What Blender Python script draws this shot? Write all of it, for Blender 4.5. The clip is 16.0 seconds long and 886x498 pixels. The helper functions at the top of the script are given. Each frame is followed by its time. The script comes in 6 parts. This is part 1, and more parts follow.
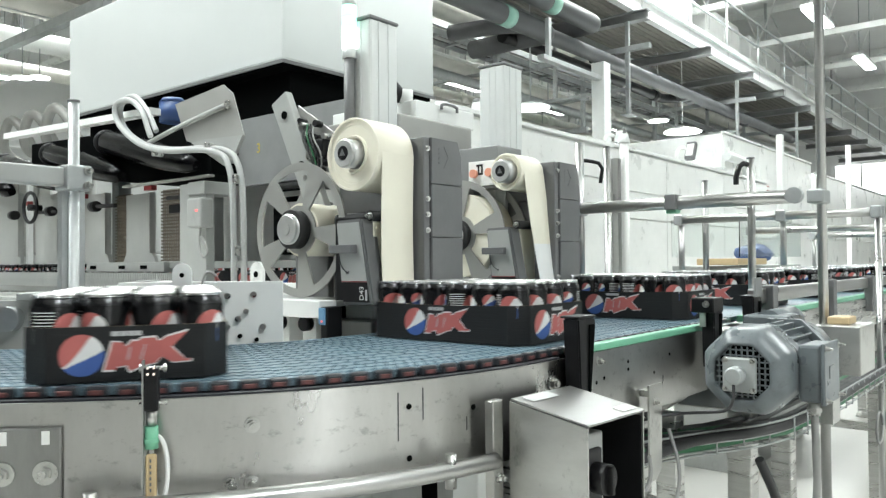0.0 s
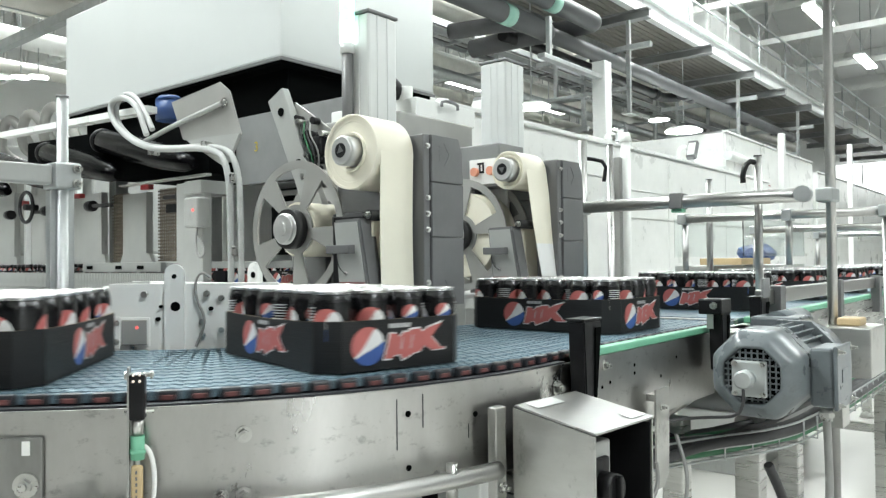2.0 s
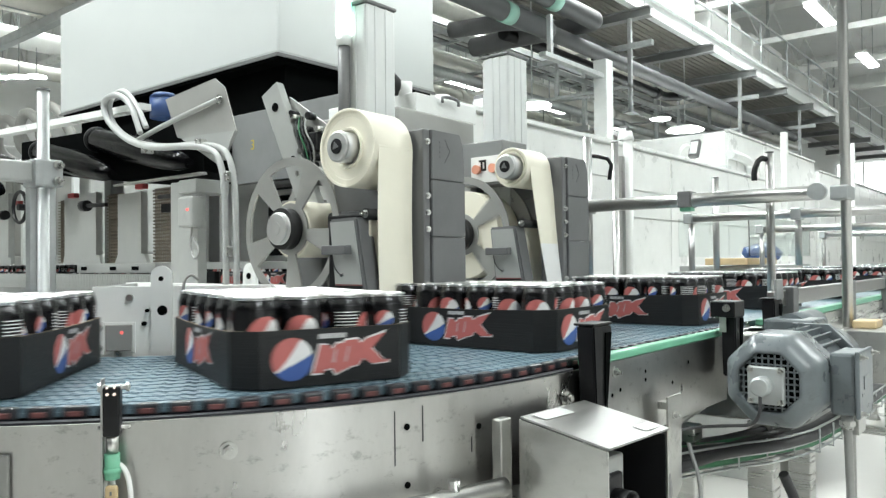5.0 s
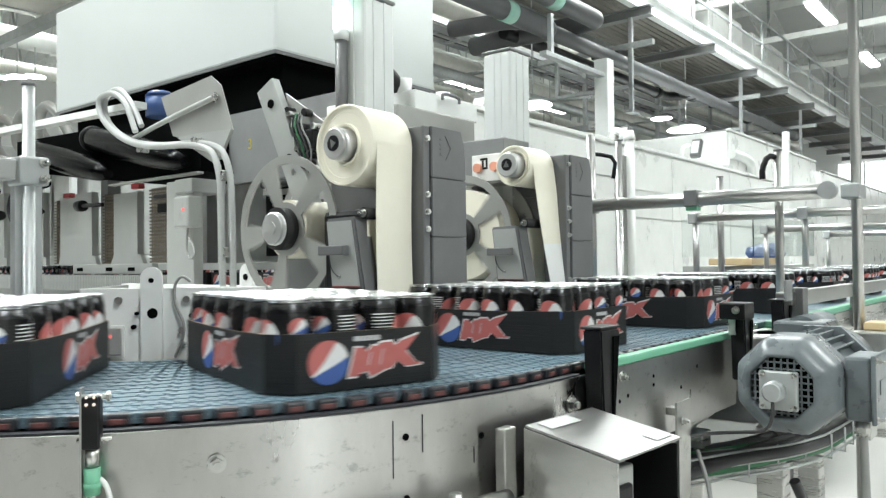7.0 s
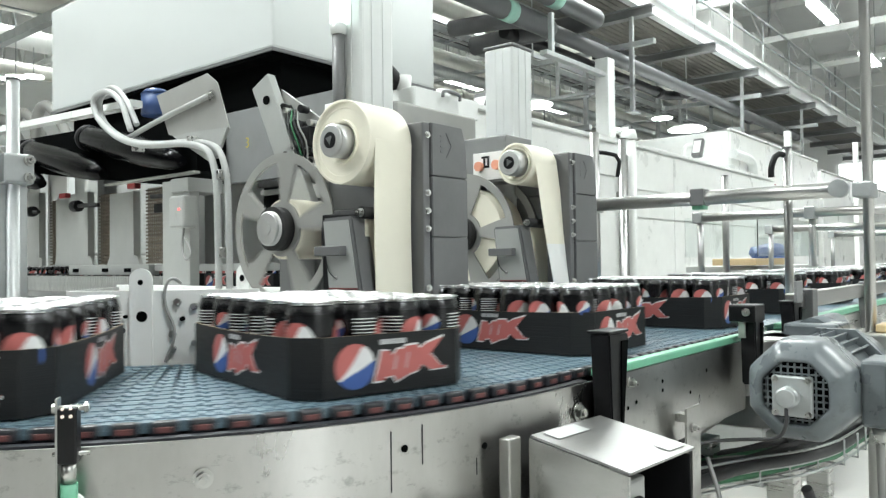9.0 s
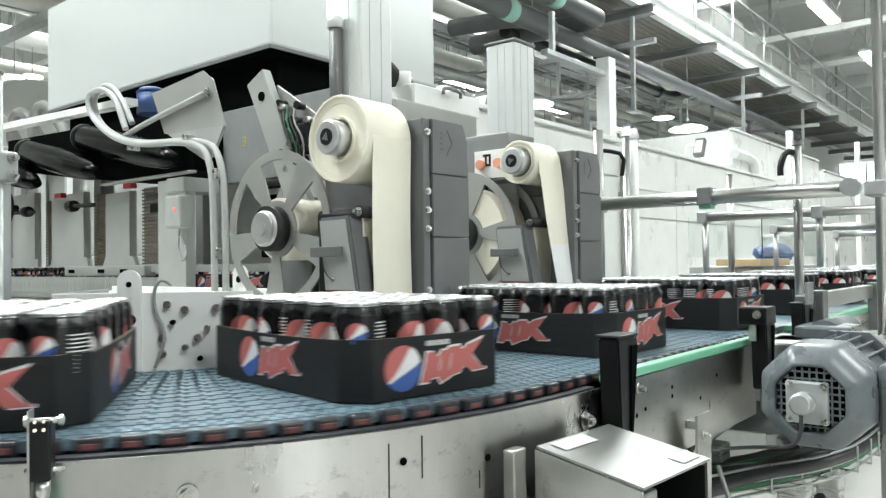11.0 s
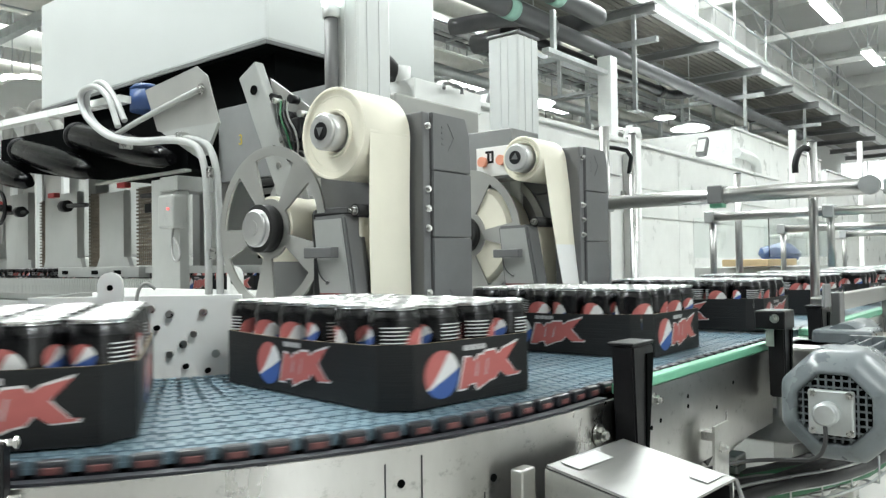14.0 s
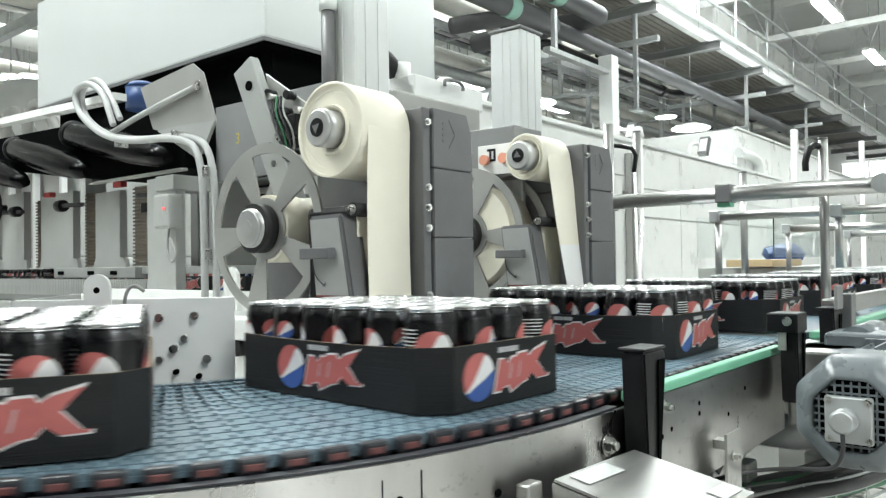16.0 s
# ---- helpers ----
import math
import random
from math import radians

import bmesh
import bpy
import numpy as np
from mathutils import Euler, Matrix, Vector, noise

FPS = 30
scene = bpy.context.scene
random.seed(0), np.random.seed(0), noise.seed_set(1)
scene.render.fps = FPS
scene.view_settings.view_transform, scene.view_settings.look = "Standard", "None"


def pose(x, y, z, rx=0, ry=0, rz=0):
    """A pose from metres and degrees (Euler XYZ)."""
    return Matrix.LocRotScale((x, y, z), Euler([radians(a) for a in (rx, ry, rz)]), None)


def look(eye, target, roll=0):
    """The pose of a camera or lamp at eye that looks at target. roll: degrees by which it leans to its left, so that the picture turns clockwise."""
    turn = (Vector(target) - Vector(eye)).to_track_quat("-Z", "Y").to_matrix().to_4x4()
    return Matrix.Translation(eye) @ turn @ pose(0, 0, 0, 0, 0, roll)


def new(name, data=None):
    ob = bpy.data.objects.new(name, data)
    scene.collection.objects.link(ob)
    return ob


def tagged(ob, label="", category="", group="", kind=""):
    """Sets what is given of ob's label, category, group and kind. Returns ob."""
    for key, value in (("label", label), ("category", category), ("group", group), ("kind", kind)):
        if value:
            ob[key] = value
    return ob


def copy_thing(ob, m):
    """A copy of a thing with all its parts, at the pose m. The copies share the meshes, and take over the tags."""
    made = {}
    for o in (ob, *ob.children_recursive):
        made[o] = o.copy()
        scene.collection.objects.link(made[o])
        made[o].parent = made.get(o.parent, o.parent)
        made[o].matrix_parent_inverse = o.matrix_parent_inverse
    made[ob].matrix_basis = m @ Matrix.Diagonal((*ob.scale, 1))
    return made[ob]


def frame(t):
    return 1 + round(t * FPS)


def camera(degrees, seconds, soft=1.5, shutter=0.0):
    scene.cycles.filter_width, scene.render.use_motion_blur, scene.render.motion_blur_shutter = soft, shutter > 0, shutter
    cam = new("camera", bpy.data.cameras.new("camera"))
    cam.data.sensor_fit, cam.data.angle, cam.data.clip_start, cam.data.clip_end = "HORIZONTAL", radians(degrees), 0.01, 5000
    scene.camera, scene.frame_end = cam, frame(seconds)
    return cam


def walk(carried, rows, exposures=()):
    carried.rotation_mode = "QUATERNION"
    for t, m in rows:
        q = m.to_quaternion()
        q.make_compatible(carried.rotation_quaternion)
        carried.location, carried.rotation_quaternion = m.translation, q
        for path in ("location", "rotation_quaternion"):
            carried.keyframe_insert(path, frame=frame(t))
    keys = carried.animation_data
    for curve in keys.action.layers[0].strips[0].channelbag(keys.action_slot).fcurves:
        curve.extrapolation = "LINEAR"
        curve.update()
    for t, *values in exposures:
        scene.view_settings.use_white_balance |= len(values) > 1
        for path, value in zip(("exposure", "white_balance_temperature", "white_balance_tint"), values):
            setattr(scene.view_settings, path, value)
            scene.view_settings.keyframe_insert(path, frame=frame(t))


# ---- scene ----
# ---- camera ----
cam = camera(60.1, 16.0, soft=1.35, shutter=0.45)
PATH = [
    (0, (-1.0876, -0.9406, 1.1510), (0.4619, 0.3233, 1.1865), -0.49),
    (1, (-1.0705, -0.9263, 1.1520), (0.4787, 0.3378, 1.1868), -0.51),
    (2, (-1.0530, -0.9117, 1.1529), (0.4959, 0.3526, 1.1873), -0.53),
    (3, (-1.0352, -0.8967, 1.1537), (0.5135, 0.3678, 1.1879), -0.55),
    (4, (-1.0170, -0.8815, 1.1544), (0.5315, 0.3833, 1.1886), -0.58),
    (5, (-0.9986, -0.8661, 1.1551), (0.5497, 0.3990, 1.1894), -0.60),
    (6, (-0.9800, -0.8505, 1.1557), (0.5682, 0.4148, 1.1903), -0.63),
    (7, (-0.9612, -0.8348, 1.1562), (0.5869, 0.4308, 1.1912), -0.65),
    (8, (-0.9424, -0.8190, 1.1568), (0.6056, 0.4469, 1.1922), -0.67),
    (9, (-0.9235, -0.8031, 1.1573), (0.6243, 0.4631, 1.1932), -0.70),
    (10, (-0.9046, -0.7872, 1.1579), (0.6431, 0.4792, 1.1942), -0.72),
    (11, (-0.8858, -0.7714, 1.1585), (0.6617, 0.4954, 1.1953), -0.74),
    (12, (-0.8670, -0.7556, 1.1591), (0.6802, 0.5114, 1.1963), -0.76),
    (13, (-0.8485, -0.7399, 1.1598), (0.6984, 0.5274, 1.1973), -0.78),
    (14, (-0.8301, -0.7244, 1.1606), (0.7164, 0.5431, 1.1982), -0.79),
    (15, (-0.8120, -0.7091, 1.1615), (0.7340, 0.5587, 1.1991), -0.79),
    (16, (-0.7943, -0.6940, 1.1624), (0.7512, 0.5740, 1.2000), -0.80),
]
walk(cam, [(t, look(eye, target, roll)) for t, eye, target, roll in PATH])

# ---- light: white hall with rows of ceiling lamps, and two added lamps ----
scene.view_settings.exposure = -0.06
world = bpy.data.worlds.new("hall_air")
scene.world = world
world.use_nodes = True
world.node_tree.nodes["Background"].inputs["Color"].default_value = (0.9, 1.0, 0.97, 1)
world.node_tree.nodes["Background"].inputs["Strength"].default_value = 0.1


def lamp_row(x, y, z, sx, sy, power, tilt=0):
    data = bpy.data.lights.new("hall_light", "AREA")
    data.shape, data.size, data.size_y, data.energy = "RECTANGLE", sx, sy, power
    data.color = (0.94, 1.0, 0.995)
    ob = new("hall_light", data)
    ob.matrix_world = pose(x, y, z, tilt, 0, 0)
    return ob


for lx, ly, watts in ((-6.5, 5, 560), (4, 5.5, 800), (10, -5, 760), (12, 3, 900), (5, 12, 620)):
    lamp_row(lx, ly, 7.2, 6.0, 0.8, watts)
# two added lamps without fittings: for plate streak and near faces, for hood front
lamp_row(-1.7, -7.0, 7.2, 0.9, 6.0, 580)
lamp_row(-1.0, 2.7, 5.6, 3.0, 0.5, 300)

# ---- materials ----
def mat(name, color, rough=0.5, metal=0.0, var=0.12, scale=8.0, bump=0.0, bscale=60.0, stretch=(1, 1, 1), rvar=0.1, spec=None, coat=0.0, emit=None, power=0.0, rnd=0.0):
    m = bpy.data.materials.new(name)
    m.use_nodes = True
    nt = m.node_tree
    n, l = nt.nodes, nt.links
    b = n["Principled BSDF"]
    b.inputs["Base Color"].default_value = (*color, 1)
    b.inputs["Roughness"].default_value = rough
    b.inputs["Metallic"].default_value = metal
    if spec is not None:
        b.inputs["Specular IOR Level"].default_value = spec
    if coat:
        b.inputs["Coat Weight"].default_value = coat
        b.inputs["Coat Roughness"].default_value = 0.08
    if emit:
        b.inputs["Emission Color"].default_value = (*emit, 1)
        b.inputs["Emission Strength"].default_value = power
    co = n.new("ShaderNodeTexCoord")
    mp = n.new("ShaderNodeMapping")
    mp.inputs["Scale"].default_value = stretch
    l.new(co.outputs["Object"], mp.inputs["Vector"])
    if var > 0 or rvar > 0:
        big = n.new("ShaderNodeTexNoise")
        big.inputs["Scale"].default_value = scale
        big.inputs["Detail"].default_value = 6.0
        big.inputs["Roughness"].default_value = 0.65
        l.new(mp.outputs["Vector"], big.inputs["Vector"])
        if var > 0:
            ramp = n.new("ShaderNodeMapRange")
            ramp.inputs["From Min"].default_value, ramp.inputs["From Max"].default_value = 0.3, 0.7
            ramp.inputs["To Min"].default_value, ramp.inputs["To Max"].default_value = 1 - var, 1 + var * 0.6
            l.new(big.outputs["Fac"], ramp.inputs["Value"])
            hsv = n.new("ShaderNodeHueSaturation")
            hsv.inputs["Color"].default_value = (*color, 1)
            value = ramp.outputs["Result"]
            if rnd > 0:
                info = n.new("ShaderNodeObjectInfo")
                rr = n.new("ShaderNodeMapRange")
                rr.inputs["To Min"].default_value, rr.inputs["To Max"].default_value = 1 - rnd, 1 + rnd
                l.new(info.outputs["Random"], rr.inputs["Value"])
                mul = n.new("ShaderNodeMath")
                mul.operation = "MULTIPLY"
                l.new(value, mul.inputs[0])
                l.new(rr.outputs["Result"], mul.inputs[1])
                value = mul.outputs["Value"]
            l.new(value, hsv.inputs["Value"])
            l.new(hsv.outputs["Color"], b.inputs["Base Color"])
        if rvar > 0:
            rg = n.new("ShaderNodeMapRange")
            rg.inputs["From Min"].default_value, rg.inputs["From Max"].default_value = 0.3, 0.7
            rg.inputs["To Min"].default_value, rg.inputs["To Max"].default_value = max(0.02, rough - rvar), min(1, rough + rvar)
            l.new(big.outputs["Fac"], rg.inputs["Value"])
            l.new(rg.outputs["Result"], b.inputs["Roughness"])
    if bump > 0:
        fine = n.new("ShaderNodeTexNoise")
        fine.inputs["Scale"].default_value = bscale
        fine.inputs["Detail"].default_value = 4.0
        l.new(mp.outputs["Vector"], fine.inputs["Vector"])
        bp = n.new("ShaderNodeBump")
        bp.inputs["Strength"].default_value = bump
        bp.inputs["Distance"].default_value = 0.002
        l.new(fine.outputs["Fac"], bp.inputs["Height"])
        l.new(bp.outputs["Normal"], b.inputs["Normal"])
    return m


STEEL = mat("brushed_stainless_steel", (0.60, 0.60, 0.58), 0.30, 1.0, 0.16, 5, 0.10, 40, (1, 1, 14), 0.09)
STEEL_WORN = mat("scratched_stainless_plate", (0.52, 0.515, 0.50), 0.30, 1.0, 0.20, 6, 0.02, 60, (1.0, 1.0, 0.45), 0.05)
STEEL_BOX = mat("dull_stainless_sheet", (0.52, 0.52, 0.50), 0.36, 1.0, 0.14, 7, 0.08, 60, (1, 1, 3), 0.08)
for brushed, amount in ((STEEL_WORN, 0.75), (STEEL_BOX, 0.6)):
    brushed.node_tree.nodes["Principled BSDF"].inputs["Anisotropic"].default_value = amount
    brushed.node_tree.nodes["Principled BSDF"].inputs["Anisotropic Rotation"].default_value = 0.25
TUBE = mat("polished_steel_tube", (0.46, 0.46, 0.45), 0.32, 1.0, 0.08, 9, 0.05, 60, (1, 1, 1), 0.06)
BOLT = mat("zinc_bolt", (0.55, 0.55, 0.53), 0.30, 1.0, 0.15, 40)
ZINC = mat("galvanized_steel", (0.48, 0.50, 0.50), 0.45, 0.85, 0.2, 10, 0.1, 40)
CARD = mat("black_printed_board", (0.013, 0.014, 0.015), 0.48, 0.0, 0.25, 30, 0.28, 12, (1, 1, 40), 0.08, spec=0.3)
KRAFT = mat("brown_kraft_edge", (0.30, 0.24, 0.17), 0.8, 0.0, 0.2, 40)
INK_RED = mat("red_ink", (0.46, 0.125, 0.115), 0.45, 0.0, 0.08, 60)
INK_WHITE = mat("white_ink", (0.72, 0.72, 0.72), 0.45, 0.0, 0.05, 60)
INK_BLUE = mat("blue_ink", (0.04, 0.10, 0.33), 0.45, 0.0, 0.08, 60)
INK_GREY = mat("grey_ink", (0.45, 0.45, 0.46), 0.5, 0.0, 0.1, 60)
CAN_BLACK = mat("black_can_lacquer", (0.006, 0.006, 0.007), 0.22, 0.0, 0.1, 30, 0, 60, (1, 1, 1), 0.04)
ALU = mat("bright_can_aluminium", (0.66, 0.66, 0.66), 0.26, 1.0, 0.08, 60, 0, 60, (1, 1, 1), 0.06)
BELT = mat("grey_blue_belt_plastic", (0.150, 0.225, 0.270), 0.36, 0.0, 0.22, 30, 0.15, 90, (1, 1, 1), 0.12, rnd=0.12)
LINK = mat("black_link_plastic", (0.02, 0.022, 0.028), 0.4, 0.0, 0.2, 40)
LINK_RED = mat("dusty_red_insert", (0.17, 0.062, 0.058), 0.55, 0.0, 0.2, 60)
GREEN = mat("mint_green_guide_plastic", (0.17, 0.46, 0.30), 0.40, 0.0, 0.15, 14, 0.1, 50)
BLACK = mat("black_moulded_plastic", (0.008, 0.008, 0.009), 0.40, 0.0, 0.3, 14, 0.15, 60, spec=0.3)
RUBBER = mat("black_rubber", (0.012, 0.012, 0.012), 0.6, 0.0, 0.2, 30)
FLOOR = mat("pale_epoxy_floor", (0.60, 0.59, 0.56), 0.35, 0.0, 0.12, 1.2, 0.05, 30, (1, 1, 1), 0.12)
WALL_G = mat("grey_unseen_wall", (0.34, 0.345, 0.345), 0.6, 0.0, 0.1, 0.8)
WALL_D = mat("dark_unseen_wall", (0.10, 0.105, 0.11), 0.6, 0.0, 0.15, 0.8)
WALL = mat("white_wall_panel", (0.84, 0.85, 0.84), 0.55, 0.0, 0.05, 0.8)
WHITE = mat("white_painted_steel", (0.82, 0.83, 0.81), 0.33, 0.0, 0.08, 3, 0.04, 30)
CREAM = mat("pale_grey_machine_paint", (0.38, 0.39, 0.375), 0.40, 0.0, 0.10, 5, 0.05, 40)
HOOD_SHEET = mat("satin_grey_hood_sheet", (0.61, 0.635, 0.625), 0.34, 0.25, 0.04, 1.2, 0.0, 30, (1, 1, 1), 0.04)
HOOD = mat("light_grey_hood_sheet", (0.70, 0.72, 0.71), 0.36, 0.15, 0.10, 2.0, 0.05, 30, (1, 1, 1), 0.08)
# near-black for holes and dark parts, also stands in for deep shade
DARK = mat("near_black_parts_and_shade", (0.0025, 0.003, 0.003), 0.85, 0.0, 0.3, 6, spec=0.03)
DRUM = mat("glossy_black_drum", (0.002, 0.002, 0.0025), 0.20, 0.0, 0.3, 9, 0.1, 60, spec=0.14)
HUB = mat("satin_aluminium", (0.56, 0.56, 0.55), 0.42, 0.7, 0.08, 30)
SHEET = mat("dull_grey_sheet_metal", (0.42, 0.42, 0.40), 0.48, 0.35, 0.18, 6, 0.06, 40)
TOP_STEEL = mat("satin_steel_cover", (0.31, 0.31, 0.30), 0.44, 0.85, 0.20, 9, 0.08, 50, (1, 4, 1), 0.1)
GREY = mat("mid_grey_paint", (0.22, 0.225, 0.225), 0.42, 0.0, 0.12, 7, 0.06, 60)
GREYD = mat("dark_grey_cast_housing", (0.155, 0.157, 0.158), 0.45, 0.0, 0.15, 9, 0.12, 90)
GREYL = mat("light_grey_reel_paint", (0.37, 0.37, 0.35), 0.4, 0.3, 0.08, 8)
MOTOR = mat("blue_grey_motor_paint", (0.14, 0.16, 0.17), 0.32, 0.0, 0.22, 14, 0.15, 40)
BAND = mat("pale_mint_tape", (0.22, 0.40, 0.33), 0.5, 0.0, 0.1, 14)
STICKER = mat("worn_pale_sticker", (0.50, 0.51, 0.50), 0.5, 0.0, 0.15, 40)
PAPER = mat("cream_label_paper", (0.86, 0.82, 0.69), 0.55, 0.0, 0.05, 6)
PAPER_W = mat("white_label_paper", (0.84, 0.84, 0.82), 0.5, 0.0, 0.03, 6)
PIPE = mat("dark_grey_pipe_jacket", (0.065, 0.067, 0.07), 0.5, 0.0, 0.2, 4, 0.08, 20)
CLAD = mat("pale_pipe_cladding", (0.66, 0.65, 0.60), 0.42, 0.15, 0.15, 3)
DECK = mat("dark_deck_grating", (0.20, 0.19, 0.17), 0.6, 0.1, 0.25, 5)
GLASS = bpy.data.materials.new("clear_guard_glass")
GLASS.use_nodes = True
GLASS.node_tree.nodes["Principled BSDF"].inputs["Base Color"].default_value = (0.93, 0.97, 0.96, 1)
GLASS.node_tree.nodes["Principled BSDF"].inputs["Roughness"].default_value = 0.03
GLASS.node_tree.nodes["Principled BSDF"].inputs["Transmission Weight"].default_value = 1.0
LAMP = mat("lit_ceiling_lamp", (0.9, 0.9, 0.9), 0.5, 0, 0, 1, 0, 1, (1, 1, 1), 0, emit=(0.93, 1.0, 0.97), power=17.0)
DAY = mat("bright_daylight_pane", (0.9, 0.9, 0.9), 0.4, 0, 0, 1, 0, 1, (1, 1, 1), 0, emit=(0.95, 1.0, 1.0), power=4.0)
LAMP_GREEN = mat("lit_pale_green_lens", (0.5, 0.8, 0.66), 0.3, 0, 0, 1, 0, 1, (1, 1, 1), 0, emit=(0.38, 1.0, 0.70), power=1.6)
LAMP_WHITE = mat("lit_white_lens", (0.9, 0.95, 0.92), 0.3, 0, 0, 1, 0, 1, (1, 1, 1), 0, emit=(0.80, 1.0, 0.92), power=3.0)
LED_RED = mat("lit_red_spot", (0.8, 0.2, 0.2), 0.3, 0, 0, 1, 0, 1, (1, 1, 1), 0, emit=(1.0, 0.12, 0.10), power=0.9)
WARM = mat("lit_warm_sensor_spot", (0.9, 0.8, 0.7), 0.3, 0, 0, 1, 0, 1, (1, 1, 1), 0, emit=(1.0, 0.80, 0.70), power=0.45)
CABLE = mat("grey_cable_sheath", (0.30, 0.30, 0.29), 0.5, 0, 0.1, 20)
CABLE_L = mat("pale_grey_conduit", (0.42, 0.43, 0.42), 0.45, 0, 0.1, 20)
CABLE_D = mat("dark_cable_sheath", (0.035, 0.035, 0.037), 0.5, 0, 0.1, 20)
CABLE_G = mat("green_cable_sheath", (0.03, 0.16, 0.07), 0.5, 0, 0.1, 20)
BLUE = mat("blue_plastic", (0.03, 0.07, 0.20), 0.4, 0, 0.1, 20)
RED = mat("red_plastic", (0.26, 0.025, 0.025), 0.45, 0, 0.1, 20)
TAN = mat("tan_plastic", (0.55, 0.42, 0.24), 0.5, 0, 0.1, 20)
MESH = mat("bronze_wire_mesh", (0.20, 0.17, 0.13), 0.5, 0.5, 0.3, 40)


def scuffs(m, scale, amount, stretch):
    """Thin irregular scratches and stains that darken and roughen a metal."""
    n, l = m.node_tree.nodes, m.node_tree.links
    b = n["Principled BSDF"]
    co = n.new("ShaderNodeTexCoord")
    mp = n.new("ShaderNodeMapping")
    mp.inputs["Scale"].default_value = stretch
    mp.inputs["Rotation"].default_value = (0.5, 0.3, 0.7)
    l.new(co.outputs["Object"], mp.inputs["Vector"])
    tex = n.new("ShaderNodeTexNoise")
    tex.inputs["Scale"].default_value, tex.inputs["Detail"].default_value = scale, 8.0
    tex.inputs["Roughness"].default_value = 0.75
    l.new(mp.outputs["Vector"], tex.inputs["Vector"])
    rg = n.new("ShaderNodeMapRange")
    rg.inputs["From Min"].default_value, rg.inputs["From Max"].default_value = 0.56, 0.68
    rg.inputs["To Min"].default_value, rg.inputs["To Max"].default_value = 0.0, amount
    l.new(tex.outputs["Fac"], rg.inputs["Value"])
    mix = n.new("ShaderNodeMixRGB")
    mix.inputs["Color2"].default_value = (0.06, 0.058, 0.055, 1)
    src = b.inputs["Base Color"].links[0].from_socket
    l.new(src, mix.inputs["Color1"])
    l.new(rg.outputs["Result"], mix.inputs["Fac"])
    l.new(mix.outputs["Color"], b.inputs["Base Color"])


scuffs(STEEL_WORN, 34.0, 0.38, (1.0, 1.0, 1.6))
scuffs(STEEL_BOX, 22.0, 0.40, (1.0, 1.0, 0.7))
scuffs(MOTOR, 30.0, 0.35, (1.0, 1.0, 1.0))
scuffs(CREAM, 9.0, 0.16, (1.0, 1.0, 0.4))


# ---- mesh helpers ----
def finish(bm, name, material):
    me = bpy.data.meshes.new(name)
    bmesh.ops.recalc_face_normals(bm, faces=bm.faces)
    bm.to_mesh(me)
    bm.free()
    for m in (material if isinstance(material, (list, tuple)) else [material]):
        me.materials.append(m)
    return me


def thing(name, label, category, group="", kind="", m=None):
    ob = new(name)
    ob.empty_display_size = 0.05
    if m is not None:
        ob.matrix_basis = m
    return tagged(ob, label, category, group, kind)


def part(name, bm, material, parent=None, label="", m=None):
    me = bm if isinstance(bm, bpy.types.Mesh) else finish(bm, name, material)
    ob = new(name, me)
    ob.parent = parent
    if m is not None:
        ob.matrix_basis = m
    if label:
        ob["label"] = label
    return ob


def solo(name, bm, material, label, category, group="", kind="", m=None):
    ob = part(name, bm, material, None, "", m)
    return tagged(ob, label, category, group, kind)


def box(bm, x0, x1, y0, y1, z0, z1, bevel=0.0, m=None, mi=0):
    r = bmesh.ops.create_cube(bm, size=1.0, matrix=Matrix.Translation(((x0 + x1) / 2, (y0 + y1) / 2, (z0 + z1) / 2)) @ Matrix.Diagonal((x1 - x0, y1 - y0, z1 - z0, 1)))
    vs = r["verts"]
    if bevel > 0:
        es = list({e for v in vs for e in v.link_edges})
        r2 = bmesh.ops.bevel(bm, geom=es, offset=bevel, segments=2, profile=0.5, affect="EDGES")
        vs = list({v for f in r2["faces"] for v in f.verts} | {v for v in vs if v.is_valid})
    if m is not None:
        bmesh.ops.transform(bm, matrix=m, verts=vs)
    for f in {f for v in vs for f in v.link_faces}:
        f.material_index = mi
    return bm


def bx(x0, x1, y0, y1, z0, z1, bevel=0.0, m=None):
    return box(bmesh.new(), x0, x1, y0, y1, z0, z1, bevel, m)


def cyl(bm, a, b, r, seg=20, r2=None, mi=0, smooth=True):
    a, b = Vector(a), Vector(b)
    d = b - a
    m = Matrix.Translation((a + b) / 2) @ d.to_track_quat("Z", "Y").to_matrix().to_4x4()
    r_ = bmesh.ops.create_cone(bm, cap_ends=True, segments=seg, radius1=r, radius2=r if r2 is None else r2, depth=d.length, matrix=m)
    for f in {f for v in r_["verts"] for f in v.link_faces}:
        f.material_index = mi
        f.smooth = smooth and len(f.verts) == 4
    return bm


def cy(a, b, r, seg=20, r2=None):
    return cyl(bmesh.new(), a, b, r, seg, r2)


